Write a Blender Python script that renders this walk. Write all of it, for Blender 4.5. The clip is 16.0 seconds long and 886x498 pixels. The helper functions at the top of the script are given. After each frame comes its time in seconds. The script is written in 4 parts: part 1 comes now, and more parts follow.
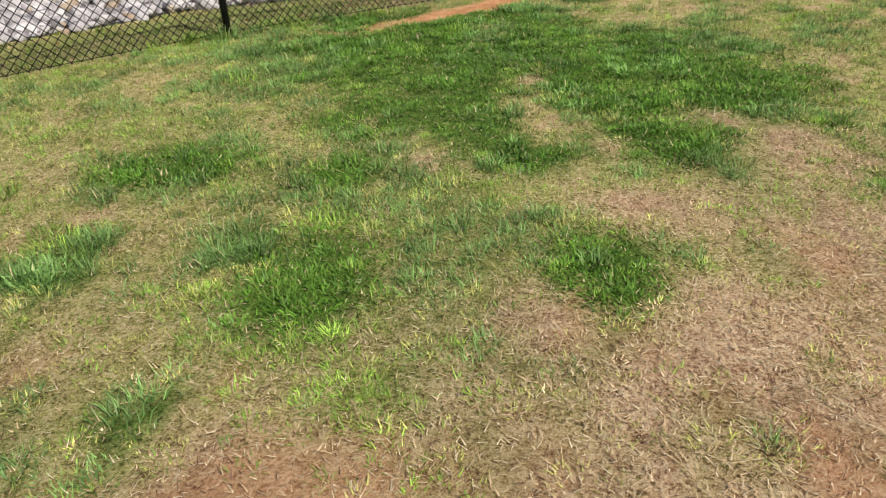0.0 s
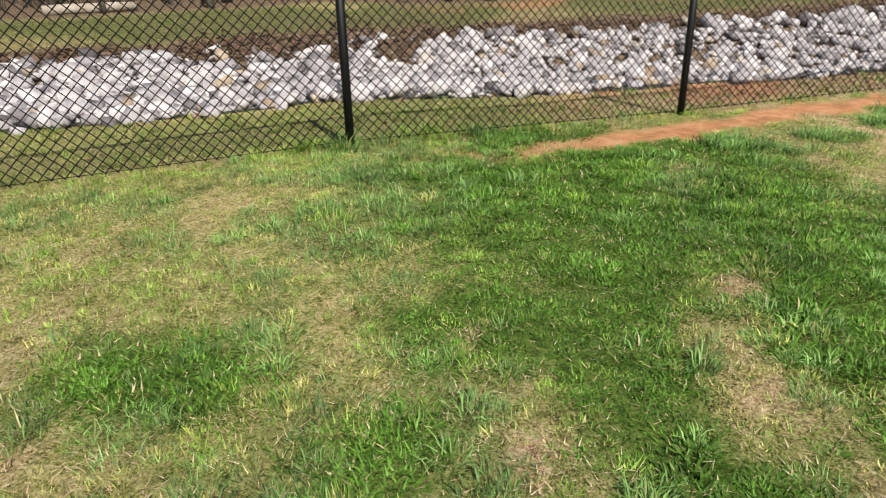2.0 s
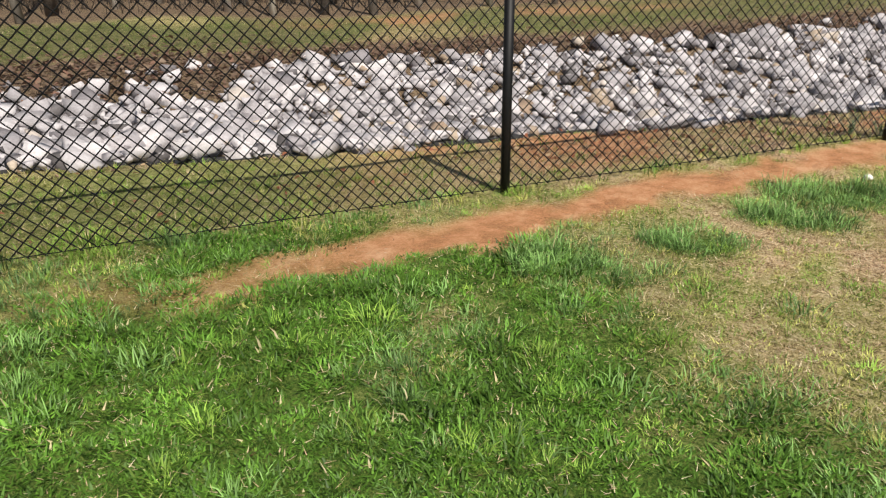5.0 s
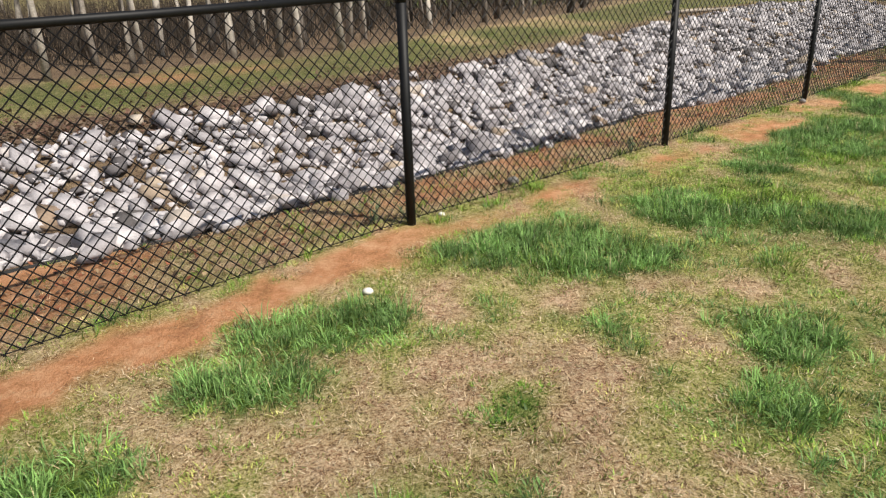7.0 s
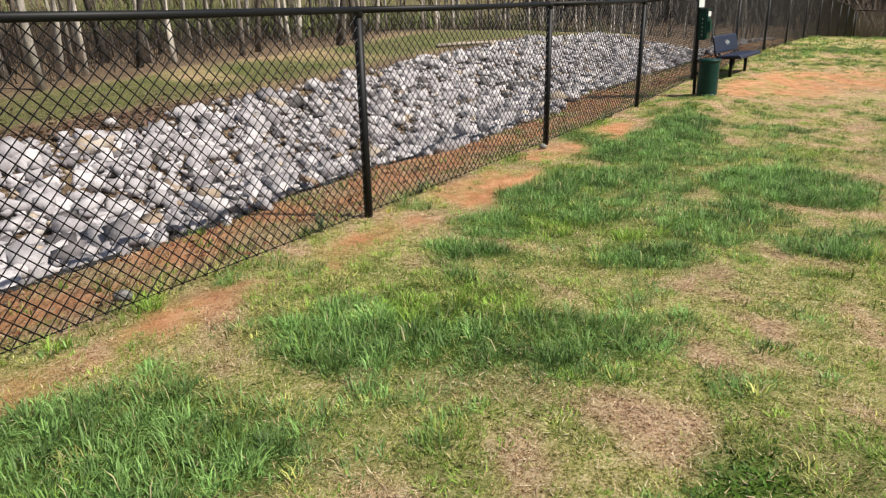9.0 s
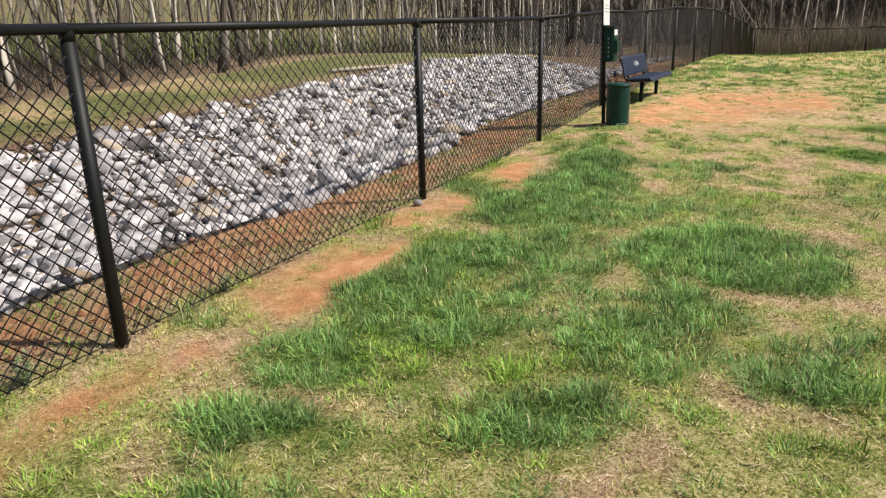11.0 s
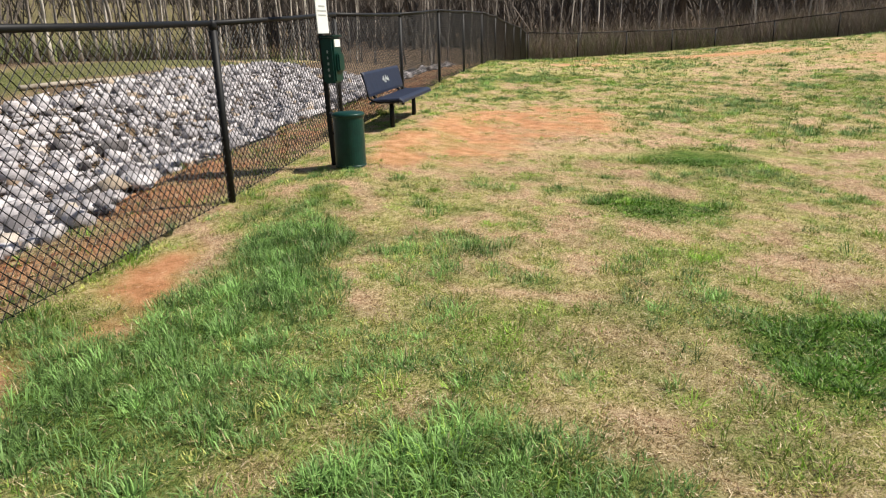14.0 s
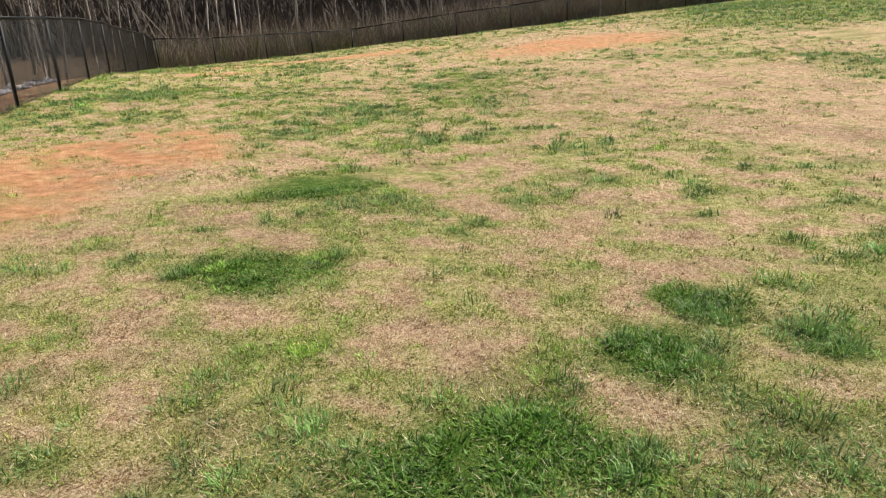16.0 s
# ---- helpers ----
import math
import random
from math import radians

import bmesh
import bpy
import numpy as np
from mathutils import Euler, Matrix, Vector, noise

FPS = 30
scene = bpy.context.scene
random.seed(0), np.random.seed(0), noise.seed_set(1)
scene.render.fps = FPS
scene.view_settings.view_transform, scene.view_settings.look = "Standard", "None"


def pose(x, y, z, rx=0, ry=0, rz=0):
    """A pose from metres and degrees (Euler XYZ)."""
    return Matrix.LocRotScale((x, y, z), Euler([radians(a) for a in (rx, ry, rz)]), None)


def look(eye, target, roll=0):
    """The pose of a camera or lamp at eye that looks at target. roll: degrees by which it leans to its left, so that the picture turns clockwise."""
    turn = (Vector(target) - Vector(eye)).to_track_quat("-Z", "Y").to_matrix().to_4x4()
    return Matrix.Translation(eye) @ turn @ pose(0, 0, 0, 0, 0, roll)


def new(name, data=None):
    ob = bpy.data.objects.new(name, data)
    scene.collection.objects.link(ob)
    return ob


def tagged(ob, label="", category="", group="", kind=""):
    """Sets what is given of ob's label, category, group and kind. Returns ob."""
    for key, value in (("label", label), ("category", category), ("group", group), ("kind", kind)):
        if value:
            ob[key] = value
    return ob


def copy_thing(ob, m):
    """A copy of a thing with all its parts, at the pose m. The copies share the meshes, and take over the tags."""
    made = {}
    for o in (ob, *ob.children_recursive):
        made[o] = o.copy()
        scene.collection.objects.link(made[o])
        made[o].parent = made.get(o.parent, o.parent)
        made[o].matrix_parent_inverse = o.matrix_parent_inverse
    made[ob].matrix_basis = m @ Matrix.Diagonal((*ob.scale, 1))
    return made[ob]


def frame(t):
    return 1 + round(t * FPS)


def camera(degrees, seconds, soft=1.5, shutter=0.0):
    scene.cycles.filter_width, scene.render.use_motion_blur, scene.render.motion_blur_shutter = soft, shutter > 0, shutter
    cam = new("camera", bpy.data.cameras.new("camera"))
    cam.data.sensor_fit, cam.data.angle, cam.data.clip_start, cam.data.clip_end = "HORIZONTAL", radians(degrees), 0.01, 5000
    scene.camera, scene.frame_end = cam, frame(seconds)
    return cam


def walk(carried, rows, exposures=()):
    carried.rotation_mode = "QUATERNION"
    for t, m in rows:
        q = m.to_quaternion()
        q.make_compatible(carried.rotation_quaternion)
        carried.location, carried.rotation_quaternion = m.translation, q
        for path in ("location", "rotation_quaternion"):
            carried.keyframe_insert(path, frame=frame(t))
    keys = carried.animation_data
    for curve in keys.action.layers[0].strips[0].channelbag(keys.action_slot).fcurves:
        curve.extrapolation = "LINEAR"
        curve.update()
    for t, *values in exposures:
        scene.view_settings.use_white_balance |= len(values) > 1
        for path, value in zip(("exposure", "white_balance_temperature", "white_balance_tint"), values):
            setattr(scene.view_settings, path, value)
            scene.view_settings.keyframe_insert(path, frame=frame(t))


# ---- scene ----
cam = camera(65.3, 16.0, soft=1.25)
PATH = [
    (0, (0.19, -0.766, 1.437), (0.006, 0.951, 0.429), -3.3),
    (0.5, (0.144, -0.338, 1.436), (-0.18, 1.415, 0.529), -3.1),
    (0.7, (0.142, -0.132, 1.438), (-0.257, 1.617, 0.553), -1.9),
    (1, (0.123, 0.116, 1.441), (-0.4, 1.854, 0.599), -2.5),
    (1.5, (0.072, 0.565, 1.462), (-0.545, 2.278, 0.635), -2.2),
    (2, (0.132, 0.97, 1.431), (-0.532, 2.669, 0.61), -1.5),
    (2.5, (0.116, 1.335, 1.439), (-0.594, 3.016, 0.62), -0.9),
    (3.2, (0.248, 1.788, 1.443), (-0.487, 3.458, 0.623), -0.6),
    (5.3, (0.928, 3.543, 1.448), (0.495, 5.318, 0.633), -0.9),
    (5.5, (1.033, 3.723, 1.453), (0.732, 5.528, 0.647), -1.1),
    (6, (1.386, 4.084, 1.454), (1.309, 5.919, 0.664), -1.8),
    (6.5, (1.751, 4.426, 1.46), (1.795, 6.283, 0.72), -1.7),
    (7, (2.069, 4.781, 1.493), (2.327, 6.632, 0.782), -1.8),
    (7.5, (2.424, 5.056, 1.496), (2.935, 6.865, 0.813), -0.8),
    (8, (2.83, 5.413, 1.477), (3.426, 7.2, 0.805), -1.2),
    (8.6, (3.284, 5.819, 1.461), (3.989, 7.571, 0.803), -1.1),
    (10.8, (4.695, 7.296, 1.405), (5.611, 8.972, 0.812), -1.5),
    (11, (4.833, 7.409, 1.417), (5.79, 9.061, 0.823), -1.6),
    (11.5, (5.242, 7.68, 1.416), (6.33, 9.249, 0.82), -1.7),
    (12, (5.603, 7.944, 1.428), (6.789, 9.439, 0.828), -1.7),
    (12.5, (5.969, 8.166, 1.448), (7.223, 9.603, 0.846), -1.8),
    (13, (6.403, 8.367, 1.471), (7.711, 9.755, 0.866), -1.6),
    (13.5, (6.843, 8.694, 1.464), (8.182, 10.052, 0.861), -1.6),
    (14, (7.208, 8.928, 1.467), (8.591, 10.241, 0.864), -1.5),
    (14.5, (7.546, 9.125, 1.478), (8.956, 10.407, 0.873), -1.4),
    (15, (7.849, 9.326, 1.522), (9.311, 10.547, 0.912), -1.0),
    (15.5, (8.248, 9.248, 1.524), (9.937, 10.125, 0.909), -1.1),
    (16, (8.664, 9.082, 1.52), (10.483, 9.625, 0.89), -2.6),
]
EXPOSURE = [(0, 0.12), (1.5, 0.22), (2.5, 0.28), (6, 0.18), (8, 0.22), (11, 0.34), (12.5, 0.38), (14, 0.34), (16, 0.26)]
walk(cam, [(t, look(eye, target, roll)) for t, eye, target, roll in PATH], EXPOSURE)

# ---- world and sun ----
SUN_AZ, SUN_EL = math.radians(134.6), math.radians(52)
world = bpy.data.worlds.new("world")
scene.world = world
world.use_nodes = True
wn = world.node_tree
sky = wn.nodes.new("ShaderNodeTexSky")
sky.sky_type, sky.sun_disc = "NISHITA", False
sky.sun_elevation, sky.sun_rotation = SUN_EL, SUN_AZ
wn.links.new(sky.outputs["Color"], wn.nodes["Background"].inputs["Color"])
wn.nodes["Background"].inputs["Strength"].default_value = 0.06
sun_data = bpy.data.lights.new("sun", "SUN")
sun_data.energy, sun_data.angle, sun_data.color = 5.0, math.radians(0.53), (1.0, 0.94, 0.84)
sun_ob = new("sun", sun_data)
to_sun = Vector((math.sin(SUN_AZ) * math.cos(SUN_EL), math.cos(SUN_AZ) * math.cos(SUN_EL), math.sin(SUN_EL)))
sun_ob.matrix_world = look(to_sun * 60, (0, 0, 0))

# ---- plan: s runs along the fence, d outwards from it ----
P3 = (-0.085, 7.418)
U1, U2, U0 = (0.836, 0.549), (0.850, 0.527), (0.705, 0.709)
BEND = 15.25
SPAN, FENCE = 3.05, 1.43


def fence_xy(s):
    """The fence line at s metres from the third post."""
    if s < 0:
        return P3[0] + U0[0] * s, P3[1] + U0[1] * s
    if s < BEND:
        return P3[0] + U1[0] * s, P3[1] + U1[1] * s
    return P3[0] + U1[0] * BEND + U2[0] * (s - BEND), P3[1] + U1[1] * BEND + U2[1] * (s - BEND)


def to_sd(x, y):
    """Fence coordinates of places (arrays allowed)."""
    x, y = np.asarray(x, float) - P3[0], np.asarray(y, float) - P3[1]
    s, d = x * U1[0] + y * U1[1], -x * U1[1] + y * U1[0]
    back = np.minimum(s, 0.0)
    d = d - 0.21 * back                      # the fence turns inward behind the third post
    on = np.maximum(s - BEND, 0.0)
    return s, d + 0.0262 * on


def from_sd(s, d):
    s, d = np.asarray(s, float), np.asarray(d, float)
    d0 = d + 0.21 * np.minimum(s, 0.0) - 0.0262 * np.maximum(s - BEND, 0.0)
    return P3[0] + s * U1[0] - d0 * U1[1], P3[1] + s * U1[1] + d0 * U1[0]


def smooth(a, b, v):
    w = np.clip((np.asarray(v, float) - a) / (b - a), 0, 1)
    return w * w * (3 - 2 * w)


def lattice(ix, iy, seed):
    h = np.sin(ix * 127.1 + iy * 311.7 + seed * 74.7) * 43758.5453
    return h - np.floor(h)


def wobble(x, y, size, seed=0):
    """Smooth value noise from 0 to 1."""
    x, y = np.asarray(x, float) / size, np.asarray(y, float) / size
    ix, iy = np.floor(x), np.floor(y)
    fx, fy = x - ix, y - iy
    fx, fy = fx * fx * (3 - 2 * fx), fy * fy * (3 - 2 * fy)
    a, b = lattice(ix, iy, seed), lattice(ix + 1, iy, seed)
    c, e = lattice(ix, iy + 1, seed), lattice(ix + 1, iy + 1, seed)
    return (a * (1 - fx) + b * fx) * (1 - fy) + (c * (1 - fx) + e * fx) * fy


def rock_near(s):
    s = np.asarray(s, float)
    return 1.15 + 1.0 * smooth(4, -5, s) + 0.12 * smooth(9, 14, s) + 0.26 * (wobble(s, np.zeros_like(s), 1.1, 23) - 0.5)


def rock_far(s):
    s = np.asarray(s, float)
    return 5.4 - 0.4 * smooth(1, -4, s) + 0.155 * np.clip(s - 6, 0, 17)


def wood_edge(s):
    return 8.75 + 0.2 * np.clip(np.asarray(s, float) - 8, 0, 20)


def debris(x, y):
    """Where leaves and twigs have drifted over the far rim of the stones."""
    s, d = to_sd(x, y)
    rim = rock_far(s) + 0.5 * (wobble(s, d, 1.9, 91) - 0.5) + 0.4 * (wobble(s, d, 0.6, 92) - 0.5)
    wide = 0.12 + 0.85 * smooth(-5.0, -4.2, s) * smooth(-1.0, -2.0, s) + 0.3 * smooth(-0.5, 0.5, s) * smooth(5, 3, s)
    return smooth(rim - wide - 0.2, rim - wide + 0.05, d) * smooth(rim + 0.9, rim + 0.4, d) * smooth(12, 8, s)


def height(x, y):
    """Height of the ground."""
    s, d = to_sd(x, y)
    hump = 0.50 * np.exp(-((s - 27) / np.where(s < 27, 13.0, 9.0)) ** 2)
    inside = np.maximum(-d, 0)
    hump = hump - 0.06 * np.exp(-(s / 1.8) ** 2) + 0.08 * smooth(-1.0, -3.0, s) * np.exp(-(np.maximum(d, 0) / 3.5) ** 2)
    z = hump * np.exp(-(inside / np.where(s < 1, 2.2, 4.5)) ** 2) + 0.07 * np.exp(-((s - 14.5) / 3) ** 2 - ((d + 0.9) / 0.6) ** 2)
    hill = 0.066 * np.clip(inside - 1.5, 0, 30) * smooth(9, 33, s)
    z = z + hill - 0.08 * np.clip(s - 40, 0, 14)
    near, far = rock_near(s), rock_far(s)
    dip = 0.50 - 0.34 * smooth(1.5, -2.5, s)
    out = -0.06 * np.clip(d, 0, 1.0) - dip * smooth(near - 0.3, near + 1.9, d) + (dip + 0.10 + 0.12 * smooth(1, -3, s)) * smooth(np.minimum(near + 2.2, far - 2.4), far + 0.2, d) + 0.22 * smooth(far, far + 4, d)
    z = z + out + 0.075 * np.clip(d - 24, 0, 130) + 0.075 * np.clip(s - 60, 0, 130)
    z = z + 0.05 * (wobble(x, y, 2.3, 1) - 0.5) + 0.03 * (wobble(x, y, 0.7, 2) - 0.5)
    return z


def ground_z(x, y):
    return float(height(np.array([x]), np.array([y]))[0])


# ---- where the turf is thick, thin or worn away: x, y, half-lengths, turn ----
CLOVER_EARLY = [(-1.60, 2.53, 0.45, 0.23, 11), (-0.85, 5.05, 0.88, 1.10, 22), (-0.67, 2.45, 0.24, 0.21, 13), (-0.62, 1.44, 0.30, 0.38, -2), (-0.47, 3.30, 0.59, 0.35, 22),
                (-0.38, 5.07, 1.33, 1.58, 4), (-0.09, 6.14, 0.46, 0.41, 0), (-0.04, 3.15, 0.29, 0.65, 14), (0.35, 2.61, 0.20, 0.18, 12), (0.55, 1.45, 0.22, 0.33, -6),
                (0.75, 4.86, 0.19, 0.45, 24), (0.96, 2.82, 0.38, 0.32, -4)]
CLOVER_MIDDLE = [(1.21, 4.24, 0.95, 1.12, -2), (2.00, 2.57, 0.11, 0.62, 1), (2.64, 6.93, 0.10, 0.13, -9), (5.02, 7.15, 0.20, 0.43, -25), (10.47, 9.67, 0.35, 0.58, -45),
                 (10.80, 9.59, 0.57, 0.28, -75), (11.75, 8.98, 0.29, 0.34, -76), (12.23, 11.37, 0.47, 0.45, -55), (12.35, 8.74, 0.26, 0.22, -83), (14.35, 12.07, 0.68, 0.56, -48),
                 (14.42, 12.06, 0.50, 0.46, -59)]
CLOVER = CLOVER_EARLY + CLOVER_MIDDLE
TALL_EARLY = [(-1.77, 1.63, 0.23, 0.26, 1), (-1.64, 1.48, 0.12, 0.15, 10), (-0.95, 1.73, 0.15, 0.17, 3), (-0.93, 0.72, 0.11, 0.10, 1), (0.33, 6.42, 0.29, 0.26, 0),
              (1.05, 6.81, 0.26, 0.15, -5), (1.58, 7.32, 0.34, 0.18, -14), (1.81, 7.73, 0.35, 0.21, -10), (2.14, 7.80, 0.19, 0.18, -22), (2.73, 6.08, 0.07, 0.21, -6),
              (3.06, 8.54, 0.71, 0.36, -9), (3.40, 8.37, 0.53, 0.39, -18), (3.62, 6.81, 0.21, 0.21, -12)]
TALL_MIDDLE = [(3.90, 7.25, 0.24, 0.22, -12), (4.50, 9.01, 0.55, 0.42, -16), (5.11, 8.52, 0.58, 0.35, -20), (5.35, 9.75, 0.30, 0.15, -31), (5.61, 9.46, 0.20, 0.12, -30),
               (5.75, 10.15, 0.33, 0.34, -33), (6.29, 9.25, 0.45, 0.29, -31), (6.37, 10.46, 0.48, 0.70, -15), (6.38, 10.70, 0.28, 0.26, -41), (6.97, 10.85, 0.45, 0.29, -35),
               (7.18, 9.50, 0.53, 0.52, -18), (7.20, 11.04, 0.50, 0.31, -43), (7.40, 8.82, 0.31, 0.28, -34)]
TALL_LATE = [(7.62, 9.72, 0.15, 0.21, -38), (8.09, 11.70, 0.54, 0.45, -48), (8.28, 9.68, 0.41, 0.23, -45), (8.36, 11.89, 0.78, 0.88, -36), (8.47, 10.25, 0.25, 0.12, -46),
             (8.51, 10.12, 0.70, 0.60, -32), (8.59, 10.23, 0.37, 0.41, -44), (8.71, 11.96, 0.32, 0.37, -50), (8.74, 10.45, 0.20, 0.15, -47), (9.10, 12.18, 0.49, 0.56, -51),
             (9.65, 12.61, 0.40, 0.75, -54), (10.70, 10.87, 0.09, 0.14, -70), (11.99, 8.16, 0.20, 0.19, -81)]
TALL = TALL_EARLY + TALL_MIDDLE + TALL_LATE
BARE_EARLY = [(-1.92, 1.71, 0.10, 0.15, 17), (-1.77, 1.98, 0.14, 0.09, 11), (-1.40, 0.92, 0.17, 0.11, -1), (-1.16, 3.09, 0.10, 0.07, 14), (-0.98, 2.10, 0.08, 0.04, 11),
              (-0.72, 0.91, 0.12, 0.07, -2), (-0.65, 3.15, 0.10, 0.06, 22), (-0.57, 0.58, 0.23, 0.16, 2), (-0.26, 1.02, 0.13, 0.07, 0), (-0.23, 2.58, 0.16, 0.17, 1),
              (0.31, 1.19, 0.21, 0.19, -2), (0.37, 3.91, 0.14, 0.15, 19), (0.38, 3.24, 0.15, 0.17, 17), (0.65, 2.99, 0.11, 0.14, 17), (0.72, 2.12, 0.12, 0.10, 23)]
BARE_MIDDLE = [(0.74, 2.76, 0.12, 0.17, 14), (0.83, 2.07, 0.20, 0.16, 3), (0.86, 5.70, 0.15, 0.13, 12), (0.90, 6.15, 0.23, 0.18, -2), (0.97, 0.92, 0.39, 0.43, 1),
               (1.37, 3.13, 0.18, 0.18, -8), (1.43, 5.78, 0.52, 0.49, 0), (1.48, 1.68, 0.22, 0.25, 3), (1.53, 6.29, 0.40, 0.22, 0), (1.69, 5.94, 0.36, 0.19, 1),
               (1.79, 2.68, 0.34, 0.35, 3), (2.05, 7.09, 0.24, 0.15, -13), (2.15, 6.71, 0.35, 0.13, -12), (2.41, 6.48, 0.15, 0.17, -1), (2.81, 7.29, 0.14, 0.20, -15)]
BARE_LATE = [(8.18, 10.74, 0.12, 0.09, -46), (9.10, 10.17, 0.18, 0.26, -48), (9.51, 10.52, 0.13, 0.34, -44), (9.91, 10.13, 0.11, 0.15, -41), (9.93, 10.03, 0.14, 0.48, -45),
             (10.62, 10.44, 0.17, 0.18, -76), (11.02, 8.85, 0.14, 0.15, -82), (11.21, 9.01, 0.24, 0.14, -83), (11.49, 8.23, 0.16, 0.20, -76), (11.99, 13.17, 0.56, 0.70, -48),
             (12.76, 12.39, 0.61, 0.47, -74), (22.21, 7.11, 1.77, 2.77, -95), (33.64, 10.88, 3.38, 4.36, -131)]
BARE_WIDE = [(1.1, 0.2, 1.3, 0.75, 33), (2.2, 1.3, 0.9, 0.8, 33), (-0.7, -0.1, 1.0, 0.5, 33), (15.2, 13.9, 2.0, 0.9, 33), (13.2, 13.6, 1.2, 0.6, 33), (16.5, 15.4, 1.4, 0.7, 33), (21, 8, 5, 3, 33)]
BARE = BARE_WIDE + BARE_EARLY + BARE_MIDDLE + BARE_LATE
CLAY = [(14.2, 14.8, 2.0, .75, 33), (15.4, 14.6, 1.6, .9, 33), (4.9, 10.3, .5, .17, 33), (6.1, 11.2, .6, .24, 33), (3.7, 9.6, .4, .16, 33), (7.4, 12.05, .5, .22, 33), (8.9, 13.0, .5, .2, 33), (12.6, 14.55, 1.3, .38, 33), (31, 20.5, 1.3, 4.8, 33), (30.5, 11.0, 2.0, 3.2, 33), (25, 20, .8, 1.5, 33)]


def patches(x, y, spots, seed, grow=1.1):
    """1 inside the spots, with ragged rims."""
    x, y = np.asarray(x, float), np.asarray(y, float)
    rag = 0.35 * wobble(x, y, 0.9, seed + 2) + 0.35 * wobble(x, y, 0.4, seed) + 0.30 * wobble(x, y, 0.14, seed + 1)
    m = np.zeros_like(x)
    for px, py, a, b, turn in spots:
        c, e = math.cos(math.radians(turn)), math.sin(math.radians(turn))
        u, v = ((x - px) * c + (y - py) * e) / (a * grow), ((y - py) * c - (x - px) * e) / (b * grow)
        m = np.maximum(m, np.exp(-(u * u + v * v) * 1.0) * 1.3)
    return smooth(0.25, 0.95, m * (0.15 + 1.7 * rag))


def turf(x, y):
    """tall, clover, bare and clay shares at places."""
    s, d = to_sd(x, y)
    tall, clover = patches(x, y, TALL, 3), patches(x, y, CLOVER, 5)
    big, mid, fine = wobble(x, y, 2.6, 7), wobble(x, y, 0.8, 8), wobble(x, y, 0.27, 9)
    mix = 0.35 * big + 0.35 * mid + 0.30 * fine
    tall = np.maximum(tall, smooth(0.58, 0.72, mix) * 0.55 * smooth(-30, -20, d))
    early = smooth(2.5, -1.5, s) * smooth(-5.4, -4.2, d) * (0.25 + 0.75 * smooth(-4.8, -2.8, s))
    tall = np.maximum(tall, early * smooth(0.38, 0.56, mix) * 0.62)
    sway = 0.7 * (wobble(x, y, 1.7, 24) - 0.5) + 0.5 * (wobble(x, y, 0.5, 25) - 0.5)
    band = smooth(-2.1, -1.5, d + sway) * smooth(-0.6, -1.0, d + sway) * smooth(3.5, 5, s) * smooth(13.5, 12, s)
    tall = np.maximum(tall, band * smooth(0.40, 0.62, 0.5 * mid + 0.5 * fine) * 0.75)
    worn = patches(x, y, BARE, 11, 1.2) * (1 - 0.42 * smooth(1.2, 2.0, y - 0.6 * x) * smooth(4.0, 5.0, y)) * (0.55 + 0.45 * smooth(0.60, 0.45, 0.5 * wobble(x, y, 0.24, 26) + 0.5 * wobble(x, y, 0.12, 27)))
    tall, clover = tall * (1 - 0.9 * worn), clover * (1 - 0.85 * worn)
    gaps = 0.20 * wobble(x, y, 1.1, 13) + 0.40 * wobble(x, y, 0.27, 14) + 0.40 * wobble(x, y, 0.13, 21)
    bare = np.maximum(worn, 0.95 * smooth(0.49, 0.38, gaps))
    start = smooth(2.5, 0.9, y) * smooth(3.5, 2.0, x)
    bare = np.maximum(bare, start * 0.95 * smooth(0.36, 0.52, 0.4 * mid + 0.3 * fine + 0.3 * wobble(x, y, 0.13, 28)))
    bare = np.maximum(bare, 0.6 * smooth(13, 23, s) * smooth(-2.5, -8, d) * (0.30 + 0.70 * smooth(0.3, 0.6, mix)))
    tall = np.maximum(tall, 0.50 * smooth(0.54, 0.66, gaps) * (1 - 0.7 * worn) * smooth(0.1, -0.2, d))
    crest = smooth(31, 34, x) * smooth(10, 6, y)
    bare, tall = bare * (1 - 0.8 * crest), np.maximum(tall, 0.5 * crest)
    bare = bare * (1 - 0.6 * (1 - worn) * smooth(2.5, -1.5, s) * smooth(-5.4, -4.2, d))
    rim = 0.30 * (wobble(x, y, 1.3, 15) - 0.5) + 0.22 * (wobble(x, y, 0.3, 16) - 0.5) + 0.12 * (wobble(x, y, 0.11, 18) - 0.5)
    broken = np.maximum(smooth(4.5, 2.5, s), smooth(0.42, 0.62, 0.6 * wobble(s, d, 1.5, 17) + 0.4 * wobble(x, y, 0.35, 20)))
    path = smooth(-0.72, -0.58, d + rim - 0.15 * smooth(0.5, 3.5, s)) * smooth(-0.12, -0.26, d + rim) * smooth(-3.0, -0.6, s) * smooth(14, 10.5, s) * broken
    clay = np.maximum(0.5 * start * worn * smooth(0.4, 0.6, fine), patches(x, y, CLAY, 19) * (0.55 + 0.45 * smooth(0.3, 0.5, fine)) * (1 - 0.12 * smooth(11, 12, x)))
    clay = np.maximum(clay, path)
    bank = smooth(0.15, 0.45, d) * smooth(0.2, 0.0, d - rock_near(s)) * smooth(0.30, 0.54, 0.6 * wobble(x, y, 0.6, 22) + 0.4 * fine) * smooth(-1.5, 1.0, s)
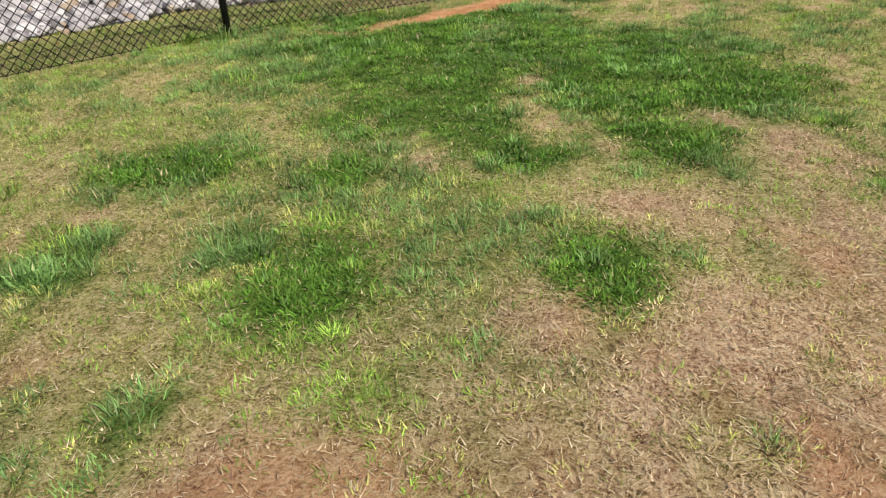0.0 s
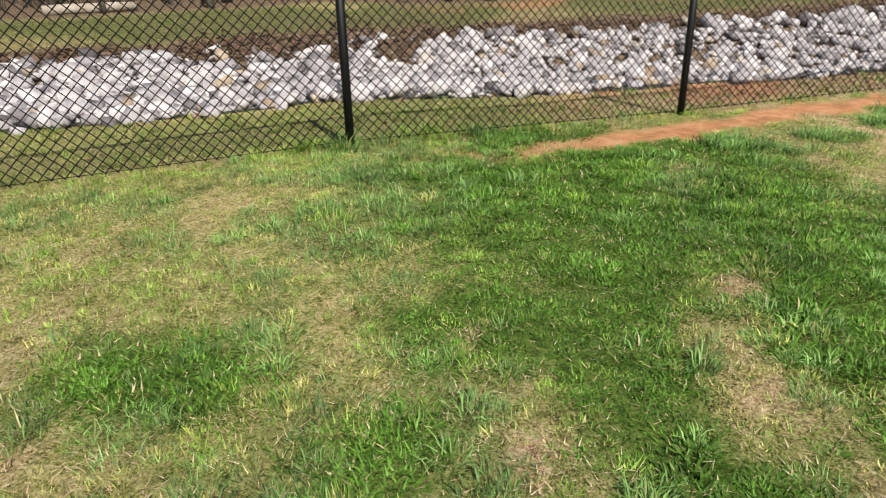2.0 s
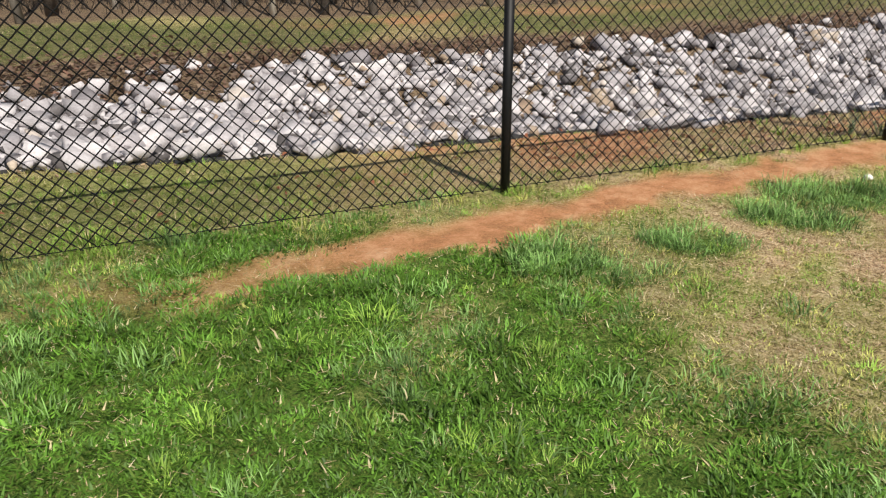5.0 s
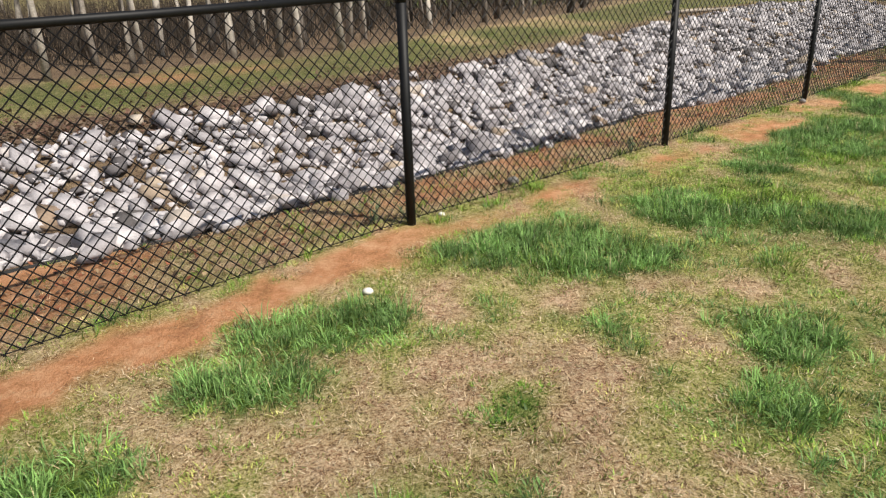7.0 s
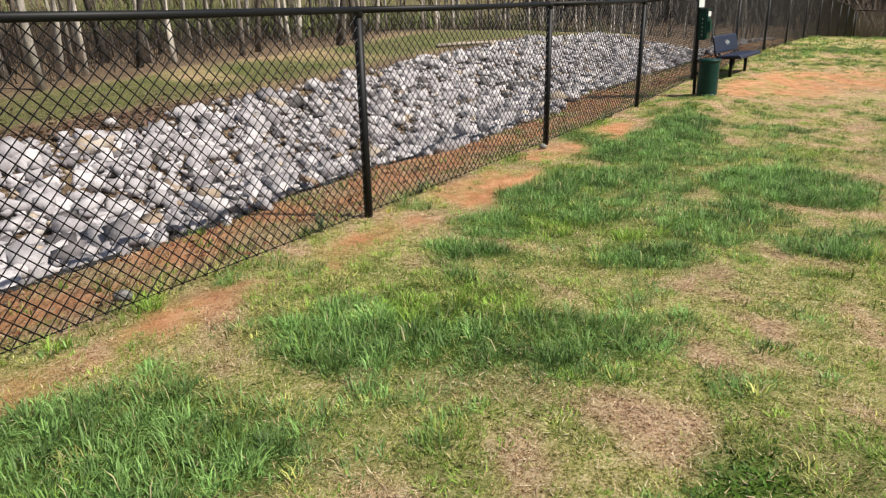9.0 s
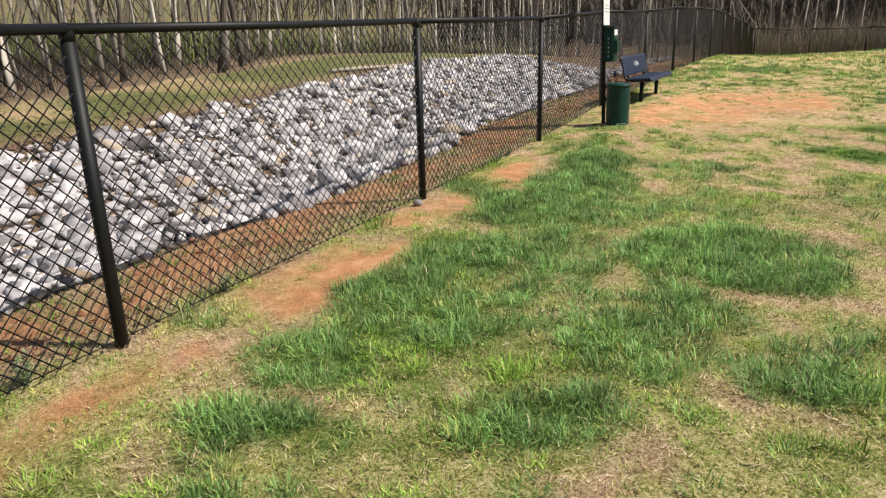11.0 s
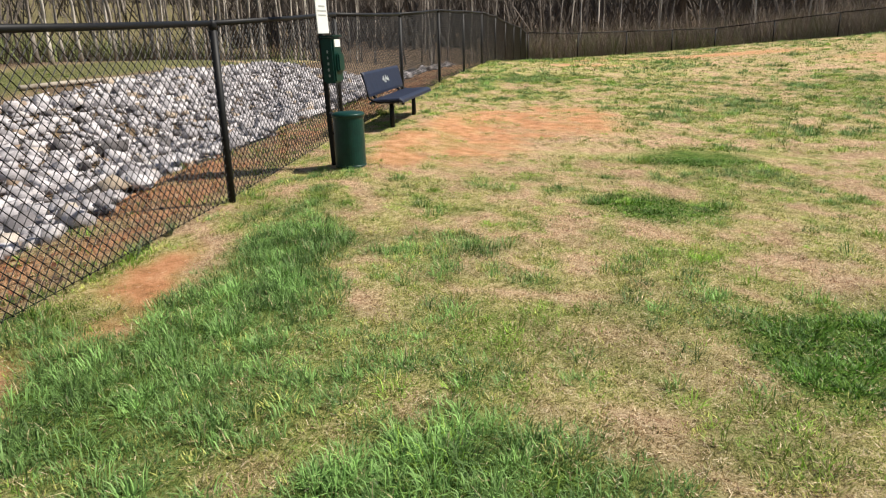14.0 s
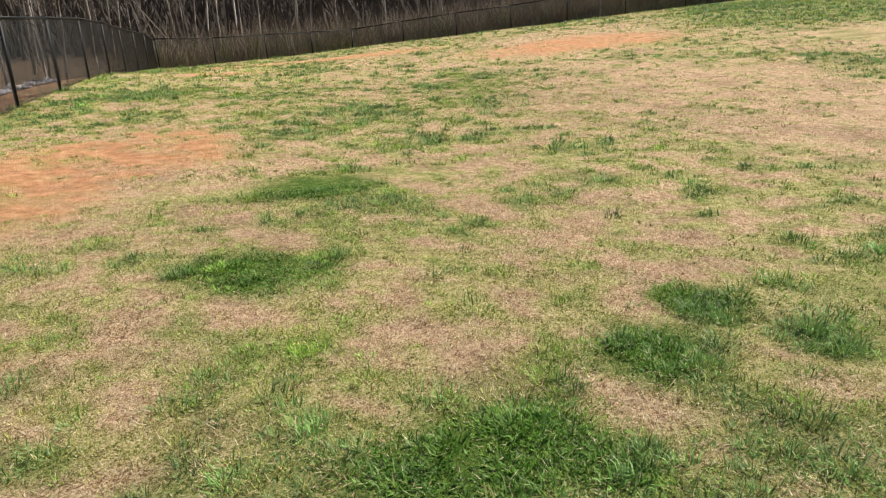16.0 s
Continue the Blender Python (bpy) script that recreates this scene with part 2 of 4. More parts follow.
    edge = wood_edge(s) - 0.6 + 0.5 * (big - 0.5)
    strip = smooth(edge - 0.5, edge - 0.2, d) * smooth(edge + 0.5, edge + 0.2, d) * smooth(0.25, 0.5, mid) * smooth(-2, 1, s) * smooth(8, 5, s)
    clay = np.maximum(clay, np.maximum(bank * 0.95, strip * 0.8))
    bare = np.maximum(bare, 0.55 * smooth(0.0, 0.3, d) * (0.2 + 0.8 * smooth(-2.0, 1.0, s)))
    tall, clover = tall * (1 - clay) * smooth(0.35, -0.1, d), clover * (1 - clay) * smooth(0.2, -0.1, d)
    return tall, clover, bare * (1 - clover) * (1 - 0.8 * tall), clay


# ---- materials ----
def material(name, rough=0.8, metal=0.0):
    m = bpy.data.materials.new(name)
    m.use_nodes = True
    b = m.node_tree.nodes["Principled BSDF"]
    b.inputs["Roughness"].default_value, b.inputs["Metallic"].default_value = rough, metal
    b.inputs["Specular IOR Level"].default_value = 0.3
    return m, m.node_tree, b


def add(nt, kind, **values):
    n = nt.nodes.new(kind)
    for k, v in values.items():
        n.inputs[k.replace("_", " ")].default_value = v
    return n


def noise_tex(nt, scale, detail=4.0, rough=0.6, coords=None):
    n = add(nt, "ShaderNodeTexNoise", Scale=scale, Detail=detail, Roughness=rough)
    if coords is None:
        coords = nt.nodes.new("ShaderNodeTexCoord").outputs["Object"]
    nt.links.new(coords, n.inputs["Vector"])
    return n


def ramp(nt, source, stops):
    r = nt.nodes.new("ShaderNodeValToRGB")
    e = r.color_ramp.elements
    while len(e) < len(stops):
        e.new(0.5)
    for el, (at, col) in zip(e, stops):
        el.position, el.color = at, (*col, 1)
    nt.links.new(source, r.inputs["Fac"])
    return r


def mixed(nt, fac, a, b):
    m = nt.nodes.new("ShaderNodeMix")
    m.data_type = "RGBA"
    for sock, v in ((m.inputs[0], fac), (m.inputs[6], a), (m.inputs[7], b)):
        if isinstance(v, (int, float)):
            sock.default_value = v
        elif isinstance(v, tuple):
            sock.default_value = (*v, 1)
        else:
            nt.links.new(v, sock)
    return m.outputs[2]


def bump(nt, bsdf, source, strength, distance):
    b = add(nt, "ShaderNodeBump", Strength=strength, Distance=distance)
    nt.links.new(source, b.inputs["Height"])
    nt.links.new(b.outputs["Normal"], bsdf.inputs["Normal"])


def maths(nt, op, a, b):
    m = nt.nodes.new("ShaderNodeMath")
    m.operation = op
    for sock, v in zip(m.inputs, (a, b)):
        if isinstance(v, (int, float)):
            sock.default_value = v
        else:
            nt.links.new(v, sock)
    return m.outputs[0]


def mottled(name, dark, light, scale, rough=0.8, relief=0.3, depth=0.01, metal=0.0, spread=0.0, fine=6.0):
    """A surface of two tones with coarse and fine grain; spread shifts the tone from piece to piece."""
    m, nt, b = material(name, rough, metal)
    n1, n2 = noise_tex(nt, scale), noise_tex(nt, scale * fine, 6)
    v = maths(nt, "ADD", maths(nt, "MULTIPLY", n1.outputs["Fac"], 0.6), maths(nt, "MULTIPLY", n2.outputs["Fac"], 0.4))
    if spread:
        info = nt.nodes.new("ShaderNodeObjectInfo")
        v = maths(nt, "ADD", v, maths(nt, "MULTIPLY", maths(nt, "SUBTRACT", info.outputs["Random"], 0.5), spread))
    r = ramp(nt, v, ((0.3, dark), (0.7, light)))
    nt.links.new(r.outputs["Color"], b.inputs["Base Color"])
    bump(nt, b, n2.outputs["Fac"], relief, depth)
    return m


def ground_material():
    m, nt, b = material("earth_and_turf", 0.95)
    b.inputs["Specular IOR Level"].default_value = 0.15
    at = {}
    for k in ("tall", "clover", "bare", "clay", "litter"):
        a = nt.nodes.new("ShaderNodeAttribute")
        a.attribute_name = k
        at[k] = a.outputs["Fac"]
    fine, mid, grit, clump = noise_tex(nt, 30, 6, 0.75), noise_tex(nt, 6, 5, 0.65), noise_tex(nt, 75, 6, 0.85), noise_tex(nt, 16, 6, 0.8)
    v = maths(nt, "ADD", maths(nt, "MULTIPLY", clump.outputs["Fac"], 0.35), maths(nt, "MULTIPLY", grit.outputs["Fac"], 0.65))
    # the darkest stops paint the shade between stems into the ground colour
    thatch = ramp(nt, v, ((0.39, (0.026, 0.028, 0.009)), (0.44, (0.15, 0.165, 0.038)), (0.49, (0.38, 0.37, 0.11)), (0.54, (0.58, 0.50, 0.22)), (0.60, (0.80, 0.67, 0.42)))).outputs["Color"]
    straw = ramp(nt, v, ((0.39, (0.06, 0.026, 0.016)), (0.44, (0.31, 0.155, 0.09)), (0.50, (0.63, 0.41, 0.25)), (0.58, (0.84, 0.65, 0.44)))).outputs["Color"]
    brown_straw = ramp(nt, v, ((0.39, (0.07, 0.04, 0.024)), (0.45, (0.22, 0.13, 0.075)), (0.52, (0.38, 0.25, 0.15)), (0.60, (0.56, 0.42, 0.27)))).outputs["Color"]
    broad = ramp(nt, noise_tex(nt, 1.1, 7, 0.7).outputs["Fac"], ((0.46, (0.0, 0.0, 0.0)), (0.62, (0.65, 0.65, 0.65)))).outputs["Color"]
    straw = mixed(nt, broad, straw, brown_straw)
    soil = ramp(nt, maths(nt, "ADD", maths(nt, "MULTIPLY", mid.outputs["Fac"], 0.6), maths(nt, "MULTIPLY", grit.outputs["Fac"], 0.4)), ((0.38, (0.38, 0.155, 0.07)), (0.5, (0.63, 0.295, 0.14)), (0.64, (0.79, 0.475, 0.275)))).outputs["Color"]
    # low stops near black: shade beneath thick grass and clover, put into the colour
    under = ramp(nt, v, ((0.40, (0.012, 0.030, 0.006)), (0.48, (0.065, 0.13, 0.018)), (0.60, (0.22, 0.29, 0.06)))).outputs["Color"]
    leaves = ramp(nt, v, ((0.40, (0.03, 0.02, 0.014)), (0.48, (0.12, 0.08, 0.052)), (0.54, (0.22, 0.155, 0.10)), (0.62, (0.36, 0.27, 0.19)))).outputs["Color"]
    edge = maths(nt, "MULTIPLY", maths(nt, "SUBTRACT", mid.outputs["Fac"], 0.5), 0.7)
    def mask(k):
        c = nt.nodes.new("ShaderNodeClamp")
        nt.links.new(maths(nt, "ADD", at[k], maths(nt, "MULTIPLY", edge, maths(nt, "MULTIPLY", at[k], 1.2))), c.inputs["Value"])
        return c.outputs[0]
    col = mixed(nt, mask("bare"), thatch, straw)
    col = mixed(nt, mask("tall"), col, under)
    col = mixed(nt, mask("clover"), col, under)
    col = mixed(nt, mask("clay"), col, soil)
    col = mixed(nt, mask("litter"), col, leaves)
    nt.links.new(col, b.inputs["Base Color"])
    h = maths(nt, "ADD", maths(nt, "MULTIPLY", clump.outputs["Fac"], 0.6), maths(nt, "MULTIPLY", grit.outputs["Fac"], 0.4))
    bump(nt, b, h, 1.0, 0.04)
    return m


def blade_material():
    m, nt, b = material("grass_blades", 0.5)
    b.inputs["Specular IOR Level"].default_value = 0.25
    a = nt.nodes.new("ShaderNodeAttribute")
    a.attribute_name = "tone"
    nt.links.new(a.outputs["Color"], b.inputs["Base Color"])
    thin = nt.nodes.new("ShaderNodeBsdfTranslucent")
    nt.links.new(a.outputs["Color"], thin.inputs["Color"])
    both = nt.nodes.new("ShaderNodeMixShader")
    both.inputs[0].default_value = 0.2
    nt.links.new(b.outputs[0], both.inputs[1])
    nt.links.new(thin.outputs[0], both.inputs[2])
    nt.links.new(both.outputs[0], nt.nodes["Material Output"].inputs["Surface"])
    return m


def rock_material(piece):
    """Pale quarried stone; tone from piece to piece by object or by island."""
    m, nt, b = material("quarried_stone", 0.85)
    n1, n2 = noise_tex(nt, 6, 4), noise_tex(nt, 45, 5)
    if piece:
        rnd = nt.nodes.new("ShaderNodeObjectInfo").outputs["Random"]
    else:
        rnd = nt.nodes.new("ShaderNodeNewGeometry").outputs["Random Per Island"]
    base = ramp(nt, rnd, ((0.0, (0.11, 0.10, 0.10)), (0.10, (0.26, 0.24, 0.25)), (0.22, (0.41, 0.385, 0.40)), (0.60, (0.54, 0.51, 0.525)), (0.94, (0.69, 0.655, 0.665)), (0.97, (0.52, 0.43, 0.33)), (1.0, (0.34, 0.25, 0.18)))).outputs["Color"]
    v = ramp(nt, maths(nt, "ADD", maths(nt, "MULTIPLY", n1.outputs["Fac"], 0.5), maths(nt, "MULTIPLY", n2.outputs["Fac"], 0.5)), ((0.3, (0.62, 0.60, 0.58)), (0.6, (1.0, 1.0, 1.0)))).outputs["Color"]
    mul = nt.nodes.new("ShaderNodeMix")
    mul.data_type, mul.blend_type = "RGBA", "MULTIPLY"
    mul.inputs[0].default_value = 1.0
    nt.links.new(base, mul.inputs[6])
    nt.links.new(v, mul.inputs[7])
    nt.links.new(mul.outputs[2], b.inputs["Base Color"])
    bump(nt, b, n2.outputs["Fac"], 0.5, 0.015)
    return m


EARTH, BLADES = ground_material(), blade_material()
ROCK_PIECE, ROCK_HEAP = rock_material(True), rock_material(False)
BLACK = mottled("black_coated_steel", (0.002, 0.002, 0.0025), (0.008, 0.008, 0.009), 9, 0.55, 0.12, 0.001, spread=0.15)
BARK = mottled("pale_bark", (0.22, 0.19, 0.16), (0.64, 0.58, 0.50), 5, 0.9, 0.6, 0.02, spread=0.5)
DARKBARK = mottled("dark_bark", (0.05, 0.042, 0.035), (0.20, 0.165, 0.135), 6, 0.92, 0.6, 0.02, spread=0.4)
TWIG = mottled("dry_twigs", (0.022, 0.018, 0.015), (0.105, 0.082, 0.062), 1.2, 0.95, 0.2, 0.01)
FARTWIG = mottled("grey_brush", (0.15, 0.115, 0.085), (0.44, 0.35, 0.26), 0.5, 0.95, 0.2, 0.01)
GREENTWIG = mottled("spring_shrub", (0.12, 0.15, 0.05), (0.30, 0.34, 0.12), 2.0, 0.9, 0.2, 0.01)
GREEN = mottled("dark_green_paint", (0.003, 0.026, 0.020), (0.007, 0.050, 0.038), 7, 0.38, 0.08, 0.001)
NAVY = mottled("navy_coating", (0.012, 0.017, 0.035), (0.03, 0.038, 0.07), 12, 0.5, 0.15, 0.001)
WHITE = mottled("white_print", (0.66, 0.67, 0.66), (0.82, 0.83, 0.82), 14, 0.45, 0.05, 0.001)
SIGNGREEN = mottled("sign_green", (0.05, 0.30, 0.20), (0.09, 0.40, 0.28), 10, 0.4, 0.05, 0.001)
GREYPRINT = mottled("grey_print", (0.30, 0.33, 0.32), (0.45, 0.47, 0.46), 14, 0.5, 0.05, 0.001)
FABRIC = mottled("black_ground_cloth", (0.012, 0.012, 0.013), (0.05, 0.048, 0.045), 10, 0.9, 0.5, 0.01)
PEBBLE = mottled("white_pebble", (0.6, 0.57, 0.5), (0.82, 0.8, 0.75), 20, 0.7, 0.2, 0.004)
GREYSTONE = mottled("grey_field_stone", (0.10, 0.095, 0.09), (0.30, 0.285, 0.27), 18, 0.85, 0.4, 0.006)
WEED = mottled("grey_green_leaf", (0.12, 0.17, 0.08), (0.27, 0.33, 0.17), 30, 0.6, 0.1, 0.002)
WOOD = mottled("weathered_log", (0.22, 0.18, 0.14), (0.52, 0.46, 0.38), 8, 0.9, 0.5, 0.01)


# ---- building helpers ----
def mesh_of(name, bm, mat, smooth_faces=False):
    me = bpy.data.meshes.new(name)
    bm.to_mesh(me)
    bm.free()
    me.materials.append(mat)
    if smooth_faces:
        for p in me.polygons:
            p.use_smooth = True
    return me


def part(name, bm, mat, parent=None, label="", smooth_faces=False, m=None):
    ob = new(name, mesh_of(name, bm, mat, smooth_faces))
    if parent is not None:
        ob.parent = parent
    if m is not None:
        ob.matrix_basis = m
    return tagged(ob, label) if label else ob


def arrays_mesh(name, verts, tris, mat, colours=None):
    me = bpy.data.meshes.new(name)
    nv, nt_ = len(verts), len(tris)
    me.vertices.add(nv)
    me.vertices.foreach_set("co", np.ascontiguousarray(verts, np.float32).ravel())
    me.loops.add(nt_ * 3)
    me.loops.foreach_set("vertex_index", np.ascontiguousarray(tris, np.int32).ravel())
    me.polygons.add(nt_)
    me.polygons.foreach_set("loop_start", np.arange(0, nt_ * 3, 3, dtype=np.int32))
    me.polygons.foreach_set("loop_total", np.full(nt_, 3, np.int32))
    me.update(calc_edges=True)
    if colours is not None:
        a = me.attributes.new("tone", "FLOAT_COLOR", "POINT")
        a.data.foreach_set("color", np.ascontiguousarray(np.c_[colours, np.ones(nv)], np.float32).ravel())
    me.materials.append(mat)
    return me


def rod(bm, a, b, r0, r1=None, sides=8, caps=True):
    """A round bar from a to b."""
    a, b = Vector(a), Vector(b)
    r1 = r0 if r1 is None else r1
    turn = (b - a).to_track_quat("Z", "Y").to_matrix()
    rings = []
    for p, r in ((a, r0), (b, r1)):
        rings.append([bm.verts.new(p + turn @ Vector((r * math.cos(2 * math.pi * i / sides), r * math.sin(2 * math.pi * i / sides), 0))) for i in range(sides)])
    for i in range(sides):
        j = (i + 1) % sides
        bm.faces.new((rings[0][i], rings[0][j], rings[1][j], rings[1][i]))
    if caps:
        bm.faces.new(rings[0][::-1])
        bm.faces.new(rings[1])


def lathe(bm, profile, sides=32, centre=(0, 0)):
    """Turns (radius, height) pairs round the z axis."""
    rings = []
    for r, z in profile:
        rings.append([bm.verts.new((centre[0] + r * math.cos(2 * math.pi * i / sides), centre[1] + r * math.sin(2 * math.pi * i / sides), z)) for i in range(sides)])
    for lo, hi in zip(rings, rings[1:]):
        for i in range(sides):
            j = (i + 1) % sides
            bm.faces.new((lo[i], lo[j], hi[j], hi[i]))
    bm.faces.new(rings[0][::-1])
    bm.faces.new(rings[-1])


def block(bm, lo, hi, bevel=0.0, m=None):
    """A box with rounded edges."""
    lo, hi = Vector(lo), Vector(hi)
    made = bmesh.ops.create_cube(bm, size=1.0, matrix=Matrix.Translation((lo + hi) / 2) @ Matrix.Diagonal((*(hi - lo), 1)))
    if bevel:
        edges = list({e for v in made["verts"] for e in v.link_edges})
        bmesh.ops.bevel(bm, geom=edges, offset=bevel, segments=2, affect="EDGES")
    if m is not None:
        bmesh.ops.transform(bm, matrix=m, verts=bm.verts)


def sweep(bm, points, radii, sides=6):
    """A tapered tube along points."""
    points = [Vector(p) for p in points]
    rings = []
    for k, (p, r) in enumerate(zip(points, radii)):
        ahead = points[min(k + 1, len(points) - 1)] - points[max(k - 1, 0)]
        turn = ahead.to_track_quat("Z", "Y").to_matrix()
        rings.append([bm.verts.new(p + turn @ Vector((r * math.cos(2 * math.pi * i / sides), r * math.sin(2 * math.pi * i / sides), 0))) for i in range(sides)])
    for lo, hi in zip(rings, rings[1:]):
        for i in range(sides):
            j = (i + 1) % sides
            bm.faces.new((lo[i], lo[j], hi[j], hi[i]))
    bm.faces.new(rings[0][::-1])
    bm.faces.new(rings[-1])


# ---- ground ----
def axis(*runs):
    """Grid lines: runs of (from, to, step)."""
    out = []
    for a, b, step in runs:
        out += list(np.arange(a, b - step * 0.5, step))
    out.append(runs[-1][1])
    return np.array(out)


def build_ground():
    ss = axis((-500, -100, 80), (-100, -30, 10), (-30, -12, 1.0), (-12, 24, 0.13), (24, 60, 0.5), (60, 120, 5), (120, 600, 60))
    dd = axis((-500, -100, 80), (-100, -40, 8), (-40, -14, 0.7), (-14, 1.6, 0.13), (1.6, 12, 0.4), (12, 40, 2), (40, 160, 10), (160, 600, 60))
    S, D = np.meshgrid(ss, dd, indexing="ij")
    X, Y = from_sd(np.clip(S, -30, 80), D)
    X, Y = X + (S - np.clip(S, -30, 80)) * U1[0], Y + (S - np.clip(S, -30, 80)) * U1[1]
    x, y = X.ravel(), Y.ravel()
    z = height(x, y)
    n, k = len(ss), len(dd)
    i, j = np.meshgrid(np.arange(n - 1), np.arange(k - 1), indexing="ij")
    a = (i * k + j).ravel()
    tris = np.concatenate([np.c_[a, a + k, a + k + 1], np.c_[a, a + k + 1, a + 1]])
    me = arrays_mesh("ground", np.c_[x, y, z], tris, EARTH)
    tall, clover, bare, clay = turf(x, y)
    s, d = to_sd(x, y)
    far = rock_far(s)
    edge = wood_edge(s)
    wave = wobble(x, y, 1.6, 31)
    litter = np.maximum(smooth(edge - 0.3, edge + 0.5, d + 0.8 * (wave - 0.5)), smooth(far - 0.2, far + 0.3, d) * smooth(far + 1.3, far + 0.6, d + 1.2 * (wave - 0.5)))
    litter = np.maximum(litter, smooth(43.5, 45, s))
    near = rock_near(s)
    litter = np.maximum(np.maximum(litter, 0.5 * smooth(far, far + 0.4, d) * (0.6 + 0.7 * wave)), debris(x, y))
    litter = np.maximum(litter, 0.10 * smooth(-2, 1.5, s) * smooth(0.0, 0.4, d) * smooth(near + 0.1, near, d) * (0.5 + 0.8 * wobble(x, y, 0.5, 33)))
    litter = np.maximum(litter * (0.66 + 0.34 * smooth(35, 28, d)), 0.95 * smooth(near - 0.05, near + 0.15, d) * smooth(far + 0.3, far, d))
    tall = np.maximum(tall, 0.95 * smooth(far + 0.5, far + 1.3, d) * smooth(edge + 0.5, edge - 0.3, d) * smooth(0.05, 0.4, wave))
    tall = np.maximum(tall, (0.55 + 0.4 * wobble(x, y, 9.0, 34)) * smooth(27, 33, d))
    tall = np.maximum(tall, 0.7 * smooth(0.1, 0.4, d) * smooth(near, near - 0.2, d) * smooth(0.5, -2.0, s) * (0.4 + 0.6 * wave))
    for key, v in (("tall", tall), ("clover", clover), ("bare", bare), ("clay", clay), ("litter", litter)):
        at = me.attributes.new(key, "FLOAT", "POINT")
        at.data.foreach_set("value", np.ascontiguousarray(np.clip(v, 0, 1), np.float32))
    for p in me.polygons:
        p.use_smooth = True
    return tagged(new("ground", me), "patchy spring turf with straw and red clay", "ground", kind="structure")


build_ground()


# ---- fences ----
def wire_mesh(a, b, h=FENCE):
    """Woven diamonds between two post feet."""
    bm = bmesh.new()
    a, b = Vector(a), Vector(b)
    along = Vector((b.x - a.x, b.y - a.y, 0))
    length = along.length
    lean = (b.z - a.z) / length
    along.normalize()
    side = Vector((-along.y, along.x, 0))
    lo, hi, pitch, r = 0.03, h - 0.02, 0.076, 0.0034
    def at(x, z, off):
        return a + along * x + Vector((0, 0, z + lean * x)) + side * off
    reach = hi - lo
    n = int((length + reach) / pitch) + 1
    for sign in (1, -1):
        for k in range(n):
            x0 = k * pitch - (reach if sign > 0 else 0)
            t0, t1 = 0.0, 1.0
            dx = sign * reach
            lo_t, hi_t = sorted(((0 - x0) / dx, (length - x0) / dx))
            t0, t1 = max(t0, lo_t), min(t1, hi_t)
            if t1 - t0 < 0.01:
                continue
            p, q = at(x0 + dx * t0, lo + reach * t0, 0.002 * sign), at(x0 + dx * t1, lo + reach * t1, 0.002 * sign)
            rod(bm, p, q, r, sides=4, caps=False)
    return bm


def fence(name, feet, label, stout=()):
    """A run of chain link: posts with caps, rails, mesh and a bottom wire for each span."""
    top = tagged(new(name), label, "fence")
    post_bm, cap_bm = bmesh.new(), bmesh.new()
    rod(post_bm, (0, 0, -0.25), (0, 0, FENCE - 0.02), 0.031, sides=16)
    lathe(cap_bm, [(0.032, FENCE - 0.05), (0.034, FENCE - 0.02), (0.034, FENCE), (0.028, FENCE + 0.016), (0.012, FENCE + 0.025)], 16)
    post_me, cap_me = mesh_of("post", post_bm, BLACK, True), mesh_of("post_cap", cap_bm, BLACK, True)
    for k, f in enumerate(feet):
        post = new("post", post_me)
        post.parent = top
        wide = 1.35 if k in stout else 1.0
        post.matrix_basis = Matrix.Translation(f) @ Matrix.Rotation(0.012 * math.sin(k * 2.1), 4, "X") @ Matrix.Diagonal((wide, wide, 1.0, 1.0))
        cap = new("post_cap", cap_me)
        cap.parent = post
    for a, b in zip(feet, feet[1:]):
        up = Vector((0, 0, FENCE))
        bm = bmesh.new()
        sag = Vector((0, 0, -0.006))
        mid = (Vector(a) + Vector(b)) / 2
        sweep(bm, [Vector(a) + up, mid + up + sag, Vector(b) + up], [0.0225] * 3, 12)
        part("top_rail", bm, BLACK, top, smooth_faces=True)
        part("wire_mesh", wire_mesh(a, b), BLACK, top)
        bm = bmesh.new()
        rod(bm, Vector(a) + Vector((0, 0, 0.04)), Vector(b) + Vector((0, 0, 0.04)), 0.003, sides=5)
        part("tension_wire", bm, BLACK, top)
    return top


def foot(x, y):
    return Vector((x, y, ground_z(x, y)))


FEET = [foot(*fence_xy(SPAN * k)) for k in range(-6, 15)]
fence("chain_link_fence", FEET, "black chain-link fence along the stone ditch", stout=(20,))
CORNER = FEET[-1]
TURN_X, TURN_Y = 47.3, 25.5
FAR = [CORNER] + [foot(CORNER.x + (TURN_X - CORNER.x) * k / 4, CORNER.y + (TURN_Y - CORNER.y) * k / 4) for k in range(1, 5)]
FAR += [foot(TURN_X + 0.10 * SPAN * k, TURN_Y - 0.995 * SPAN * k) for k in range(1, 12)]
FAR[0] = CORNER + Vector((0.10, -0.06, 0))
fence("chain_link_fence", FAR, "distant black chain-link fence before bare woods", stout=(4,))


